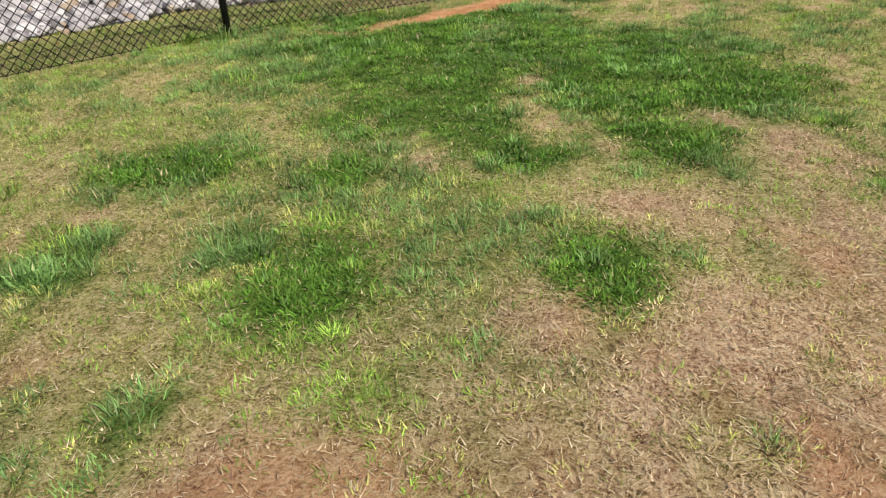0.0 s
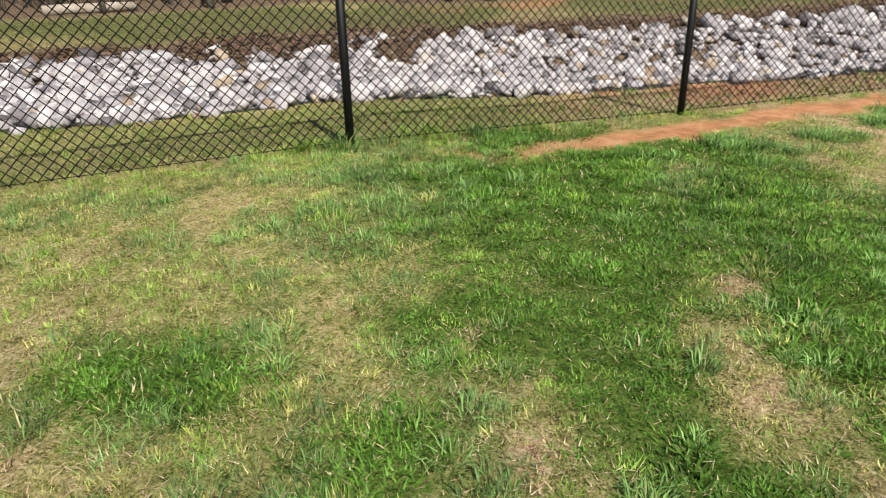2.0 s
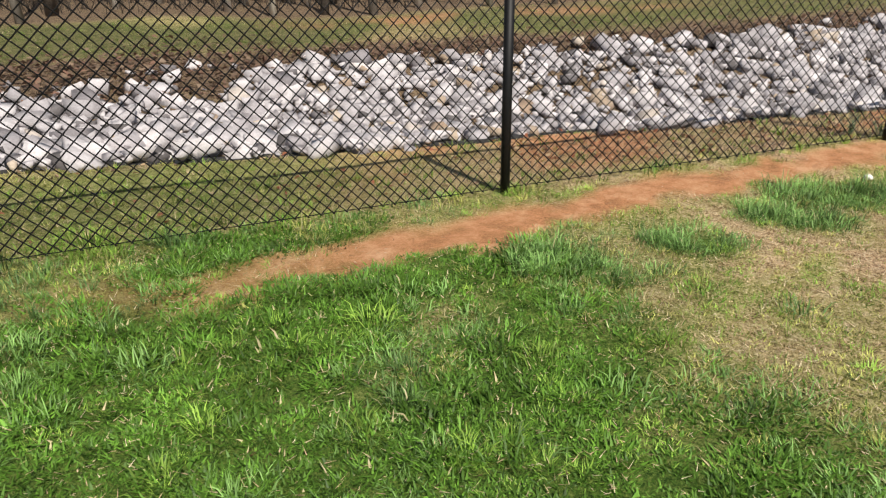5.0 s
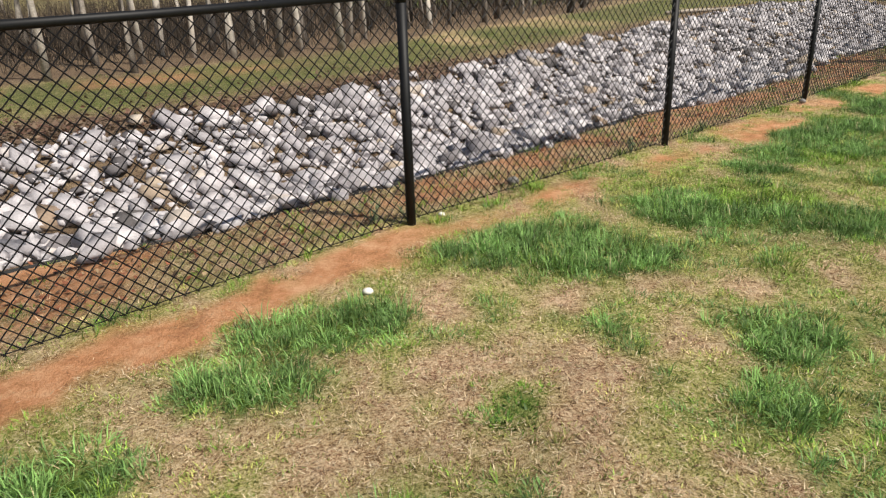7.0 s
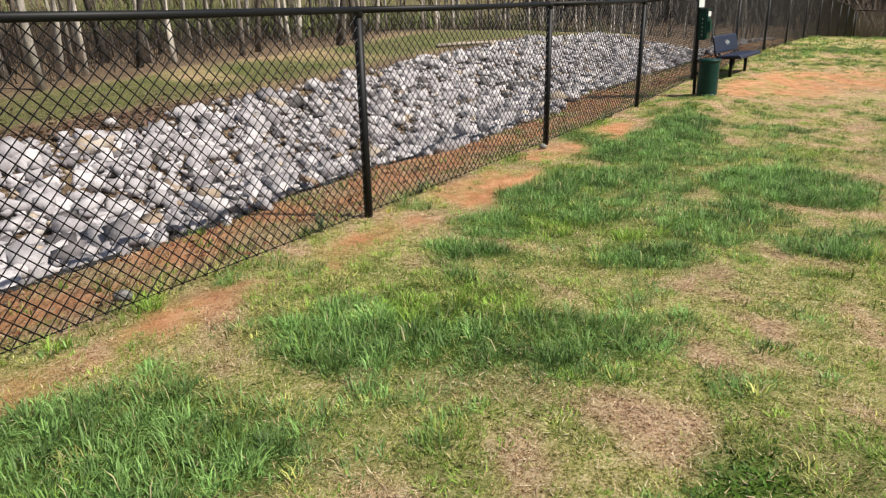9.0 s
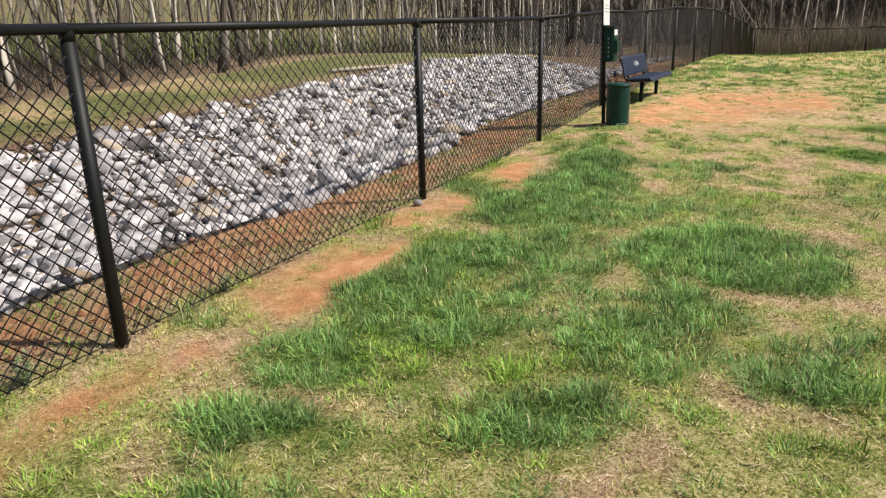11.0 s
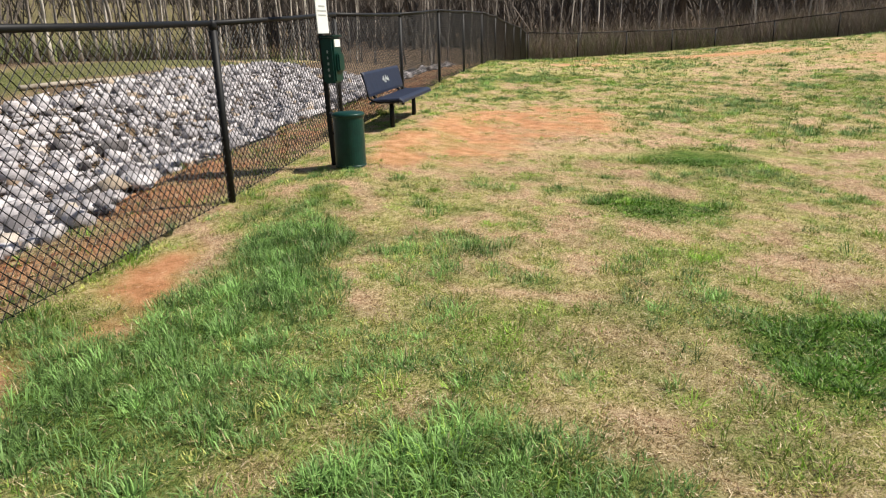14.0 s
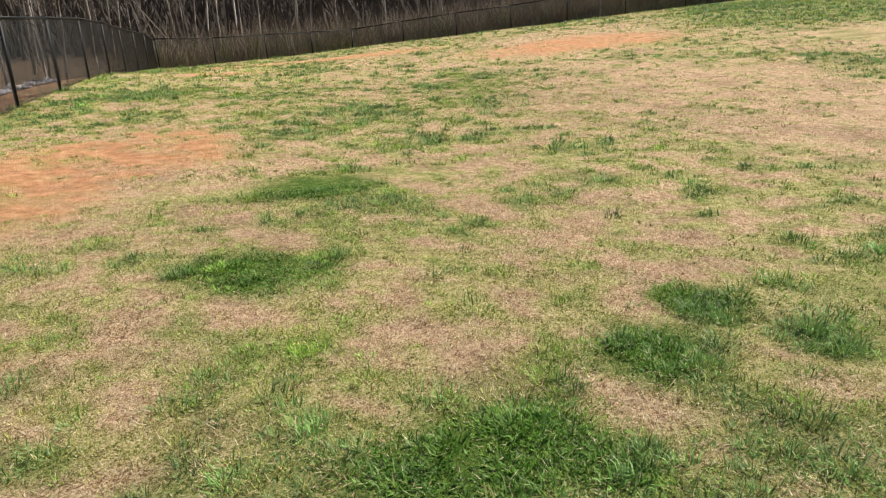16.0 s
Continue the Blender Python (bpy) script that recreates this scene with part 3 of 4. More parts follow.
# ---- bench ----
def plate(bm, length, width, thick, roll_front):
    """A moulded slab with rolled long edges."""
    prof = []
    n = 10
    for i in range(n + 1):
        v = -width / 2 + width * i / n
        edge = max(0.0, abs(v) / (width / 2) - 0.8) / 0.2
        prof.append((v, -roll_front * edge * edge))
    loops = []
    for x in (-length / 2, -length / 2 + 0.02, length / 2 - 0.02, length / 2):
        inset = 0.012 if abs(x) == length / 2 else 0.0
        up = [bm.verts.new((x, v, z + thick / 2 - inset)) for v, z in prof]
        dn = [bm.verts.new((x, v, z - thick / 2)) for v, z in reversed(prof)]
        loops.append(up + dn)
    k = len(loops[0])
    for a, b in zip(loops, loops[1:]):
        for i in range(k):
            j = (i + 1) % k
            bm.faces.new((a[i], a[j], b[j], b[i]))
    bm.faces.new(loops[0][::-1])
    bm.faces.new(loops[-1])
    bmesh.ops.recalc_face_normals(bm, faces=bm.faces)


def bench(x, y, turn):
    b = tagged(new("park_bench"), "dark navy coated steel bench on worn clay by the fence", "bench")
    b.matrix_basis = pose(x, y, ground_z(x, y), 0, 0, turn)
    bm = bmesh.new()
    plate(bm, 1.76, 0.43, 0.035, 0.03)
    part("seat", bm, NAVY, b, m=pose(0, -0.015, 0.365, -3))
    bm = bmesh.new()
    plate(bm, 1.76, 0.31, 0.03, 0.012)
    back = part("backrest", bm, NAVY, b, m=pose(0, 0.235, 0.555, 76))
    marks = bmesh.new()
    for cx, w, h, a in ((-0.05, 0.035, 0.09, 0.5), (0.03, 0.03, 0.10, -0.4), (0.10, 0.11, 0.035, -0.3), (0.16, 0.03, 0.07, 0.2), (-0.10, 0.05, 0.03, 0.1)):
        one = bmesh.new()
        block(one, (-w / 2, -h / 2, 0), (w / 2, h / 2, 0.003), 0.001)
        bmesh.ops.transform(one, matrix=Matrix.Translation((cx, 0.01, 0.015)) @ Matrix.Rotation(a, 4, "Z"), verts=one.verts)
        tmp = bpy.data.meshes.new("tmp")
        one.to_mesh(tmp)
        one.free()
        marks.from_mesh(tmp)
        bpy.data.meshes.remove(tmp)
    part("printed_mark", marks, GREYPRINT, back, "pale printed emblem")
    for sx in (-0.62, 0.62):
        bm = bmesh.new()
        rod(bm, (sx, -0.02, -0.1), (sx, -0.02, 0.35), 0.03, sides=14)
        part("leg", bm, BLACK, b, smooth_faces=True)
        bm = bmesh.new()
        sweep(bm, [(sx, -0.17, 0.33), (sx, 0.06, 0.327), (sx, 0.17, 0.35), (sx, 0.222, 0.42), (sx, 0.255, 0.53), (sx, 0.285, 0.66)], [0.017, 0.022, 0.022, 0.021, 0.02, 0.016], 10)
        part("bracket", bm, BLACK, b, smooth_faces=True)
    for sx in (-0.872, 0.872):
        bm = bmesh.new()
        sweep(bm, [(sx, -0.19, 0.34), (sx, 0.10, 0.337), (sx, 0.19, 0.375), (sx, 0.225, 0.45)], [0.012, 0.014, 0.014, 0.012], 8)
        part("end_strap", bm, BLACK, b, smooth_faces=True)
    return b


bench(*[float(v) for v in from_sd(16.32, -0.50)], 32.5)


# ---- pet waste station ----
def station(x, y, turn):
    b = tagged(new("pet_waste_station"), "green pet waste station with bag dispenser and white sign", "waste station")
    b.matrix_basis = pose(x, y, ground_z(x, y), -2.0, 0, turn)
    bm = bmesh.new()
    block(bm, (-0.022, -0.022, -0.2), (0.022, 0.022, 2.05), 0.004)
    part("pole", bm, BLACK, b)
    bm = bmesh.new()
    block(bm, (-0.12, -0.15, 0.80), (0.12, -0.024, 1.22), 0.018)
    box = part("dispenser", bm, GREEN, b)
    bm = bmesh.new()
    block(bm, (-0.135, -0.165, 1.222), (0.135, -0.02, 1.24), 0.006)
    part("hood", bm, GREEN, box)
    bm = bmesh.new()
    block(bm, (-0.085, -0.185, 0.90), (0.085, -0.149, 1.08), 0.016)
    part("bag_slot_cover", bm, GREEN, box)
    bm = bmesh.new()
    block(bm, (-0.085, -0.156, 1.13), (0.085, -0.1525, 1.20), 0.001)
    part("dispenser_label", bm, WHITE, box, "pale instruction label")
    for k in range(5):
        bm = bmesh.new()
        block(bm, (-0.1225, -0.095 + 0.004 * (k % 2), 0.86 + 0.055 * k), (-0.1195, -0.08, 0.885 + 0.055 * k), 0.0008)
        part("lettering", bm, GREYPRINT, box, "pale printed lettering")
    bm = bmesh.new()
    block(bm, (-0.155, -0.034, 1.26), (0.155, -0.026, 1.98), 0.003)
    sign = part("sign", bm, WHITE, b, "white sign with green print")
    for z0, z1, w, mat in ((1.42, 1.432, 0.10, GREYPRINT), (1.46, 1.472, 0.12, GREYPRINT), (1.50, 1.512, 0.08, GREYPRINT), (1.60, 1.74, 0.07, SIGNGREEN), (1.88, 1.93, 0.12, SIGNGREEN)):
        bm = bmesh.new()
        block(bm, (-w, -0.038, z0), (w, -0.0345, z1), 0.001)
        part("print_bar", bm, mat, sign, "green printed bar")
    for z in (0.30, 0.47):
        bm = bmesh.new()
        block(bm, (-0.03, -0.06, z), (0.03, -0.022, z + 0.03), 0.004)
        part("clamp", bm, BLACK, b)
    return b


ST = from_sd(13.51, -0.47)
station(float(ST[0]), float(ST[1]), 33.3)


def bin_can(x, y):
    b = tagged(new("waste_bin"), "dark green round metal waste bin with a lid", "bin")
    b.matrix_basis = pose(x, y, ground_z(x, y) - 0.012, 0, 0, -15)
    bm = bmesh.new()
    lathe(bm, [(0.139, 0.0), (0.153, 0.012), (0.153, 0.03), (0.149, 0.036), (0.149, 0.48), (0.154, 0.488), (0.154, 0.505), (0.146, 0.51)], 40)
    part("body", bm, GREEN, b, smooth_faces=False)
    bm = bmesh.new()
    lathe(bm, [(0.158, 0.498), (0.160, 0.520), (0.153, 0.530), (0.11, 0.540), (0.05, 0.545), (0.012, 0.546)], 40)
    part("lid", bm, GREEN, b, "slightly domed dark green lid", True)
    bm = bmesh.new()
    sweep(bm, [(-0.11, 0.105, 0.49), (-0.14, 0.12, 0.52), (-0.11, 0.18, 0.525), (-0.05, 0.19, 0.51)], [0.008] * 4, 8)
    part("hanger", bm, BLACK, b)
    return b


BIN = from_sd(13.43, -0.67)
bin_can(float(BIN[0]), float(BIN[1]))


# ---- woods ----
def tree_kind(seed, pale, tall):
    rng = random.Random(seed)
    t = tagged(new("tree"), "bare slender tree with pale bark in the spring woods" if pale else "bare dark-barked tree in the spring woods", "tree", "trees of the wood")
    r0 = rng.uniform(0.055, 0.085) if pale else rng.uniform(0.05, 0.09)
    pts, radii, p = [], [], Vector((0, 0, -0.2))
    drift = Vector((rng.uniform(-0.06, 0.06), rng.uniform(-0.06, 0.06), 0))
    for k in range(12):
        pts.append(p.copy())
        f = k / 11
        radii.append(r0 * (1.35 if k == 0 else 1.0) * (1 - 0.86 * f))
        p = p + Vector((drift.x + rng.uniform(-0.09, 0.09), drift.y + rng.uniform(-0.09, 0.09), tall / 11))
    bm = bmesh.new()
    sweep(bm, pts, radii, 9)
    part("trunk", bm, BARK if pale else DARKBARK, t, smooth_faces=True)
    bm = bmesh.new()
    for k in range(17):
        i = rng.randint(3, 10)
        start = pts[i].lerp(pts[i + 1], rng.random())
        a, up = rng.uniform(0, 6.28), rng.uniform(0.4, 1.3)
        way = Vector((math.cos(a), math.sin(a), up)).normalized()
        size = (1 - i / 13) * tall * 0.24
        mid = start + way * size * 0.5 + Vector((0, 0, 0.1))
        end = start + way * size + Vector((rng.uniform(-.2, .2), rng.uniform(-.2, .2), 0.3))
        r = radii[i] * 0.4
        sweep(bm, [start, mid, end], [r, r * 0.6, 0.006], 5)
        for q in range(4):
            base = start.lerp(end, rng.uniform(0.35, 1.0))
            w2 = (way + Vector((rng.uniform(-1, 1), rng.uniform(-1, 1), rng.uniform(-0.2, 0.8)))).normalized()
            rod(bm, base, base + w2 * size * rng.uniform(0.25, 0.5), 0.012, 0.003, 3, caps=False)
    part("crown", bm, DARKBARK, t, "bare branching twigs")
    return t


KINDS = [tree_kind(11, True, 13), tree_kind(12, True, 11), tree_kind(13, True, 15), tree_kind(14, False, 14), tree_kind(15, False, 12)]
rng = random.Random(5)
spots = []
for k in range(3200):
    s = rng.uniform(-26, 62)
    d = float(wood_edge(s)) + (rng.uniform(0.1, 5.0) if k % 3 else rng.uniform(3, 24))
    if k % 6 == 0:
        s, d = rng.uniform(45.5, 68), rng.uniform(-34, 12)
        x, y = from_sd(s, d)
        if to_sd(x, y)[1] > -12 and s < 53:
            continue
    edge = float(wood_edge(s))
    if d < edge and s < 45:
        continue
    x, y = [float(v) for v in from_sd(s, d)]
    if x > 30 and x - 49.5 < 1.5 and y < 27 and d < 9:
        continue
    if all((x - a) ** 2 + (y - b) ** 2 > (0.42 + 0.02 * max(d, 0)) ** 2 * 1.7 for a, b in spots):
        spots.append((x, y))
    if len(spots) >= 295:
        break
for k, (x, y) in enumerate(spots):
    kind = KINDS[rng.choice((0, 1, 2, 0, 1, 2, 0, 1, 2, 3, 4))]
    size = rng.uniform(0.7, 1.15)
    m = pose(x, y, ground_z(x, y), rng.uniform(-3, 3), rng.uniform(-3, 3), rng.uniform(0, 360)) @ Matrix.Diagonal((size, size, size, 1))
    if k < len(KINDS):
        KINDS[k].matrix_basis = pose(x, y, ground_z(x, y), 0, 0, 40 * k)
    else:
        made = copy_thing(kind, m)
        made.scale = (size, size, size)


def spikes(name, count, where, mat, label, sizes, width, seed, stems=4):
    """Brush: many thin crossing stems, one mesh."""
    g = np.random.default_rng(seed)
    x, y = where(g, count)
    z = height(x, y)
    n = len(x)
    base = np.repeat(np.c_[x, y, z - 0.03], stems, 0) + np.c_[g.normal(0, 0.10, n * stems), g.normal(0, 0.10, n * stems), np.zeros(n * stems)]
    size = np.repeat(g.uniform(*sizes, n), stems) * g.uniform(0.5, 1.1, n * stems)
    a = g.uniform(0, 2 * np.pi, n * stems)
    lean = g.uniform(0.1, 0.8, n * stems)
    tip = base + np.c_[np.cos(a) * lean * size, np.sin(a) * lean * size, size]
    b = g.uniform(0, 2 * np.pi, n * stems)
    side = np.c_[np.cos(b), np.sin(b), np.zeros_like(b)] * width
    v = np.stack([base - side, base + side, tip], 1).reshape(-1, 3)
    return tagged(new(name, arrays_mesh(name, v, np.arange(len(v)).reshape(-1, 3), mat)), label, "brush", kind="stuff")


def wood_area(g, n):
    s = g.uniform(-26, 62, n)
    d = wood_edge(s) + 1.0 + g.beta(1.6, 2, n) * 26
    return from_sd(s, d)


def behind_far_fence(g, n):
    y = g.uniform(-16, 34, n)
    x = np.where(y < 25.5, 49.8 + 0.10 * (25.5 - y) * 0.3, 37.5 + (33 - y) * 1.3) + 1.6 + g.exponential(5.0, n)
    return x, y


spikes("undergrowth", 16000, wood_area, TWIG, "dry brown undergrowth below bare trees", (0.3, 1.5), 0.010, 41)


def inner_wood(g, n):
    s = g.uniform(20, 62, n)
    return from_sd(s, wood_edge(s) + 2.5 + g.beta(1.4, 2, n) * 24)


spikes("shrubs", 1100, inner_wood, GREENTWIG, "green spring shrubs below bare trees", (0.4, 1.9), 0.035, 46, 6)
spikes("undergrowth", 14000, behind_far_fence, FARTWIG, "tangled brown brush behind the far fence", (0.8, 3.2), 0.014, 42, 5)
spikes("shrubs", 3500, behind_far_fence, GREENTWIG, "green shrubs budding behind the far fence", (0.6, 2.2), 0.03, 43, 6)


def far_wood(g, n):
    s = g.uniform(-80, 160, n)
    return from_sd(np.clip(s, -30, 120), 36 + g.uniform(0, 45, n))


def far_wood_end(g, n):
    return from_sd(70 + g.uniform(0, 45, n), g.uniform(-60, 36, n))


spikes("far_woods", 1100, far_wood, DARKBARK, "distant bare woods on a rising slope", (9, 14), 0.10, 44, 2)
spikes("far_woods", 3000, far_wood_end, DARKBARK, "distant bare woods on a rising slope", (9, 14), 0.12, 45, 2)


# ---- white pebble and fallen log ----
def pebble(x, y, size=1.0, mat=PEBBLE, label="small white pebble lying on the turf"):
    bm = bmesh.new()
    bmesh.ops.create_icosphere(bm, subdivisions=2, radius=0.028)
    for v in bm.verts:
        v.co *= 1 + 0.25 * (noise.noise(v.co * 40) )
        v.co.z *= 0.7
    ob = part("pebble", bm, mat, None, smooth_faces=True)
    ob.matrix_basis = pose(x, y, ground_z(x, y) + 0.018 * size, 0, 0, 30) @ Matrix.Diagonal((1.1 * size, 0.9 * size, size, 1))
    return tagged(ob, label, "pebble")


pebble(2.13, 8.07)
pebble(2.69, 9.24, 0.8, PEBBLE, "white pebble beside the foot of the fence")
pebble(3.36, 9.92, 1.7, GREYSTONE, "dark grey stone just outside the fence")
pebble(7.42, 12.26, 1.5, GREYSTONE, "grey stone at the foot of a fence post")


def weed(x, y, seed, size):
    """A leafy weed: narrow pointed leaves on a few upright stems."""
    g = random.Random(seed)
    ob = tagged(new("weed"), "grey-green leafy weed at the foot of the fence", "weed", "weeds along the fence")
    ob.matrix_basis = pose(x, y, ground_z(x, y))
    stems, leaves = bmesh.new(), bmesh.new()
    for k in range(7):
        a, lean = g.uniform(0, 6.28), g.uniform(0.1, 0.6)
        tall = size * g.uniform(0.6, 1.0)
        tip = Vector((math.cos(a) * lean * tall, math.sin(a) * lean * tall, tall))
        rod(stems, (0, 0, -0.01), tip, 0.003, 0.0015, 5)
        for q in range(12):
            base = tip * (0.2 + 0.8 * q / 11)
            b = g.uniform(0, 6.28)
            way = Vector((math.cos(b), math.sin(b), g.uniform(0.1, 0.8))).normalized() * size * g.uniform(0.18, 0.32)
            side = way.cross(Vector((0, 0, 1))).normalized() * size * 0.035
            v = [leaves.verts.new(p) for p in (base, base + way * 0.5 + side, base + way, base + way * 0.5 - side)]
            leaves.faces.new((v[0], v[1], v[2]))
            leaves.faces.new((v[0], v[2], v[3]))
    part("stem", stems, WEED, ob)
    part("foliage", leaves, WEED, ob)


for spot in ((2.22, 9.13, 1, 0.17), (2.45, 9.22, 2, 0.13), (4.62, 10.6, 3, 0.16), (9.1, 13.5, 4, 0.14), (9.35, 13.68, 5, 0.12), (8.95, 13.36, 6, 0.13), (5.6, 11.2, 7, 0.12)):
    weed(*spot)


def log(s, d, length, turn, r=0.10):
    x, y = [float(v) for v in from_sd(s, d)]
    bm = bmesh.new()
    sweep(bm, [(-length / 2, 0, 0), (-length / 4, 0.04, 0.01), (0, 0.02, 0), (length / 4, -0.03, 0.01), (length / 2, 0, 0)], [r, r * 0.95, r * 0.92, r * 0.85, r * 0.7], 10)
    ob = part("fallen_log", bm, WOOD, None, smooth_faces=True)
    ob.matrix_basis = pose(x, y, ground_z(x, y) + 0.7 * r, 0, 0, turn)
    return tagged(ob, "weathered pale log lying at the wood's edge", "log")


log(-6.6, 9.6, 1.5, 50)
log(22.3, 8.35, 4.6, 24, 0.055)


# ---- ground cloth along the stones ----
def cloth():
    bm = bmesh.new()
    rows = []
    for k in range(150):
        s = -12 + k * 0.26
        near = float(rock_near(s)) + 0.12 * (float(wobble(s, 3.0, 0.9, 51)) - 0.5)
        row = []
        for j, off in enumerate((-0.05, 0.0, 0.05, 0.22)):
            x, y = [float(v) for v in from_sd(s, near + off)]
            lift = (-0.012, 0.010, 0.008, -0.01)[j] + 0.02 * float(wobble(s, off * 4, 0.35, 52)) * (j in (1, 2))
            row.append(bm.verts.new((x, y, ground_z(x, y) + lift)))
        rows.append(row)
    for a, b in zip(rows, rows[1:]):
        for j in range(3):
            bm.faces.new((a[j], b[j], b[j + 1], a[j + 1]))
    ob = part("ground_cloth", bm, FABRIC, None, smooth_faces=True)
    m = ob.modifiers.new("thick", "SOLIDIFY")
    m.thickness = 0.006
    return tagged(ob, "black ground cloth edge under the stones", "ground cloth")


cloth()


# ---- stones in the ditch ----
def stone_shapes(n):
    out = []
    g = random.Random(77)
    while len(out) < n:
        bm = bmesh.new()
        ax = (g.uniform(0.85, 1.2), g.uniform(0.7, 1.0), g.uniform(0.55, 0.85))
        if len(out) % 3:
            for k in range(8):
                v = [(1 if k >> i & 1 else -1) * g.uniform(0.35, 0.95) + g.uniform(-0.15, 0.15) for i in range(3)]
                bm.verts.new((v[0] * ax[0], v[1] * ax[1], v[2] * ax[2] * 0.8))
        else:
            for k in range(10):
                v = Vector((g.gauss(0, 1), g.gauss(0, 1), g.gauss(0, 1))).normalized()
                big = max(abs(v.x), abs(v.y), abs(v.z))
                v = v / (big ** 0.7) * g.uniform(0.7, 1.0)
                bm.verts.new((v.x * ax[0], v.y * ax[1], v.z * ax[2]))
        bmesh.ops.convex_hull(bm, input=bm.verts)
        bmesh.ops.delete(bm, geom=[v for v in bm.verts if not v.link_faces], context="VERTS")
        out.append(mesh_of("stone", bm, ROCK_PIECE))
    return out


def riprap():
    heap = tagged(new("riprap"), "pale grey broken stones lining the ditch", "stones")
    shapes = stone_shapes(16)
    g = np.random.default_rng(9)
    n = 24000
    s = g.uniform(-16, 31, n)
    near, far = rock_near(s) + 0.06, rock_far(s) + 0.35 * (wobble(s, s * 0, 1.2, 61) - 0.3)
    d = near + (far - near) * g.uniform(0, 1, n) - 0.22 * g.random(n) ** 3
    keep = g.uniform(0, 1, n) > 0.75 * smooth(-0.9, 0.1, d - far) * (wobble(s, d, 0.8, 62) > 0.35)
    x, y = from_sd(s, d)
    keep &= g.uniform(0, 1, n) > 0.88 * debris(x, y)
    s, d, x, y = s[keep], d[keep], x[keep], y[keep]
    r = np.clip(g.lognormal(math.log(0.073), 0.48, len(s)), 0.035, 0.22)
    z = height(x, y) + r * 0.12 + g.uniform(-0.02, 0.06, len(s))
    q = g.normal(0, 1, (len(s), 4))
    q /= np.linalg.norm(q, axis=1)[:, None]
    close = np.argsort(np.hypot(s - 3.5, 1.6 * (d - 2.0)))[:300]
    chosen = np.zeros(len(s), bool)
    chosen[close] = True
    for k in close:
        ob = new("stone", shapes[int(k) % 16])
        ob.parent = heap
        ob.matrix_basis = Matrix.LocRotScale((x[k], y[k], z[k]), Euler((q[k][0] * 0.6, q[k][1] * 0.6, q[k][2] * 3)), (r[k],) * 3)
    verts, tris, at = [], [], 0
    data = []
    for me in shapes:
        me.calc_loop_triangles()
        data.append((np.array([v.co[:] for v in me.vertices]), np.array([t.vertices[:] for t in me.loop_triangles])))
    for k in np.nonzero(~chosen)[0]:
        v, t = data[int(k) % 16]
        m = np.array(Euler((q[k][0] * 0.6, q[k][1] * 0.6, q[k][2] * 3)).to_matrix())
        verts.append((v * r[k]) @ m.T + (x[k], y[k], z[k]))
        tris.append(t + at)
        at += len(v)
    rest = new("stone_heap", arrays_mesh("stone_heap", np.concatenate(verts), np.concatenate(tris), ROCK_HEAP))
    rest.parent = heap
    tagged(rest, kind="stuff")


riprap()


# ---- dead leaves and clods on the banks ----
def leaf_litter():
    g = np.random.default_rng(21)
    rows = []
    for s0, s1, lo, hi, dens, size in ((-9, 24, 0.15, 2.2, 260, 1.0), (-12, 14, -2.0, 1.8, 330, 1.7)):
        n = int((s1 - s0) * (hi - lo) * dens)
        s = g.uniform(s0, s1, n)
        d = g.uniform(lo, hi, n) + (rock_far(s) if lo < 0 else 0)
        x, y = from_sd(s, d)
        if lo > 0:
            want = (0.25 + 0.75 * smooth(0.35, 0.6, wobble(x, y, 0.5, 81))) * smooth(0.15, 0.0, d - rock_near(s)) * (0.12 + 0.88 * smooth(-2, 1, s))
        else:
            want = np.maximum(debris(x, y), 0.10 * smooth(-0.2, 0.2, d - rock_far(s)))
        ok = g.random(n) < want
        rows.append(np.c_[x, y, np.full(n, size)][ok])
    f = np.concatenate(rows)
    n = len(f)
    z = height(f[:, 0], f[:, 1]) + 0.006 + 0.012 * g.random(n) + np.where(f[:, 2] > 1.2, 0.09 * g.random(n) ** 1.5, 0)
    r = (0.010 + 0.020 * g.random(n)) * f[:, 2]
    a = g.uniform(0, 2 * np.pi, n)
    e1 = np.c_[np.cos(a), np.sin(a), g.normal(0, 0.35, n)] * r[:, None]
    e2 = np.c_[-np.sin(a), np.cos(a), g.normal(0, 0.35, n)] * (r * g.uniform(0.4, 0.8, n))[:, None]
    p = np.c_[f[:, 0], f[:, 1], z]
    fold = np.c_[np.zeros(n), np.zeros(n), r * g.uniform(-0.4, 0.5, n)]
    v = np.stack([p - e1, p - e2 + fold, p + e1, p + e2 + fold], 1).reshape(-1, 3)
    k = np.arange(n)[:, None] * 4
    t = np.concatenate([k + (0, 1, 2), k + (0, 2, 3)])
    pick = g.random(n)
    col = np.where((pick < 0.35)[:, None], np.array((0.34, 0.13, 0.07)), np.where((pick < 0.7)[:, None], np.array((0.22, 0.14, 0.085)), np.array((0.48, 0.34, 0.20))))
    col = np.where((f[:, 2] > 1.2)[:, None], col * 0.25 + np.array((0.13, 0.09, 0.068)), col)
    col = col * g.uniform(0.5, 1.15, n)[:, None]
    me = arrays_mesh("leaf_litter", v, t, BLADES, np.repeat(col, 4, 0))
    tagged(new("leaf_litter", me), "dry brown leaves scattered along the ditch banks", "leaves", kind="stuff")


leaf_litter()


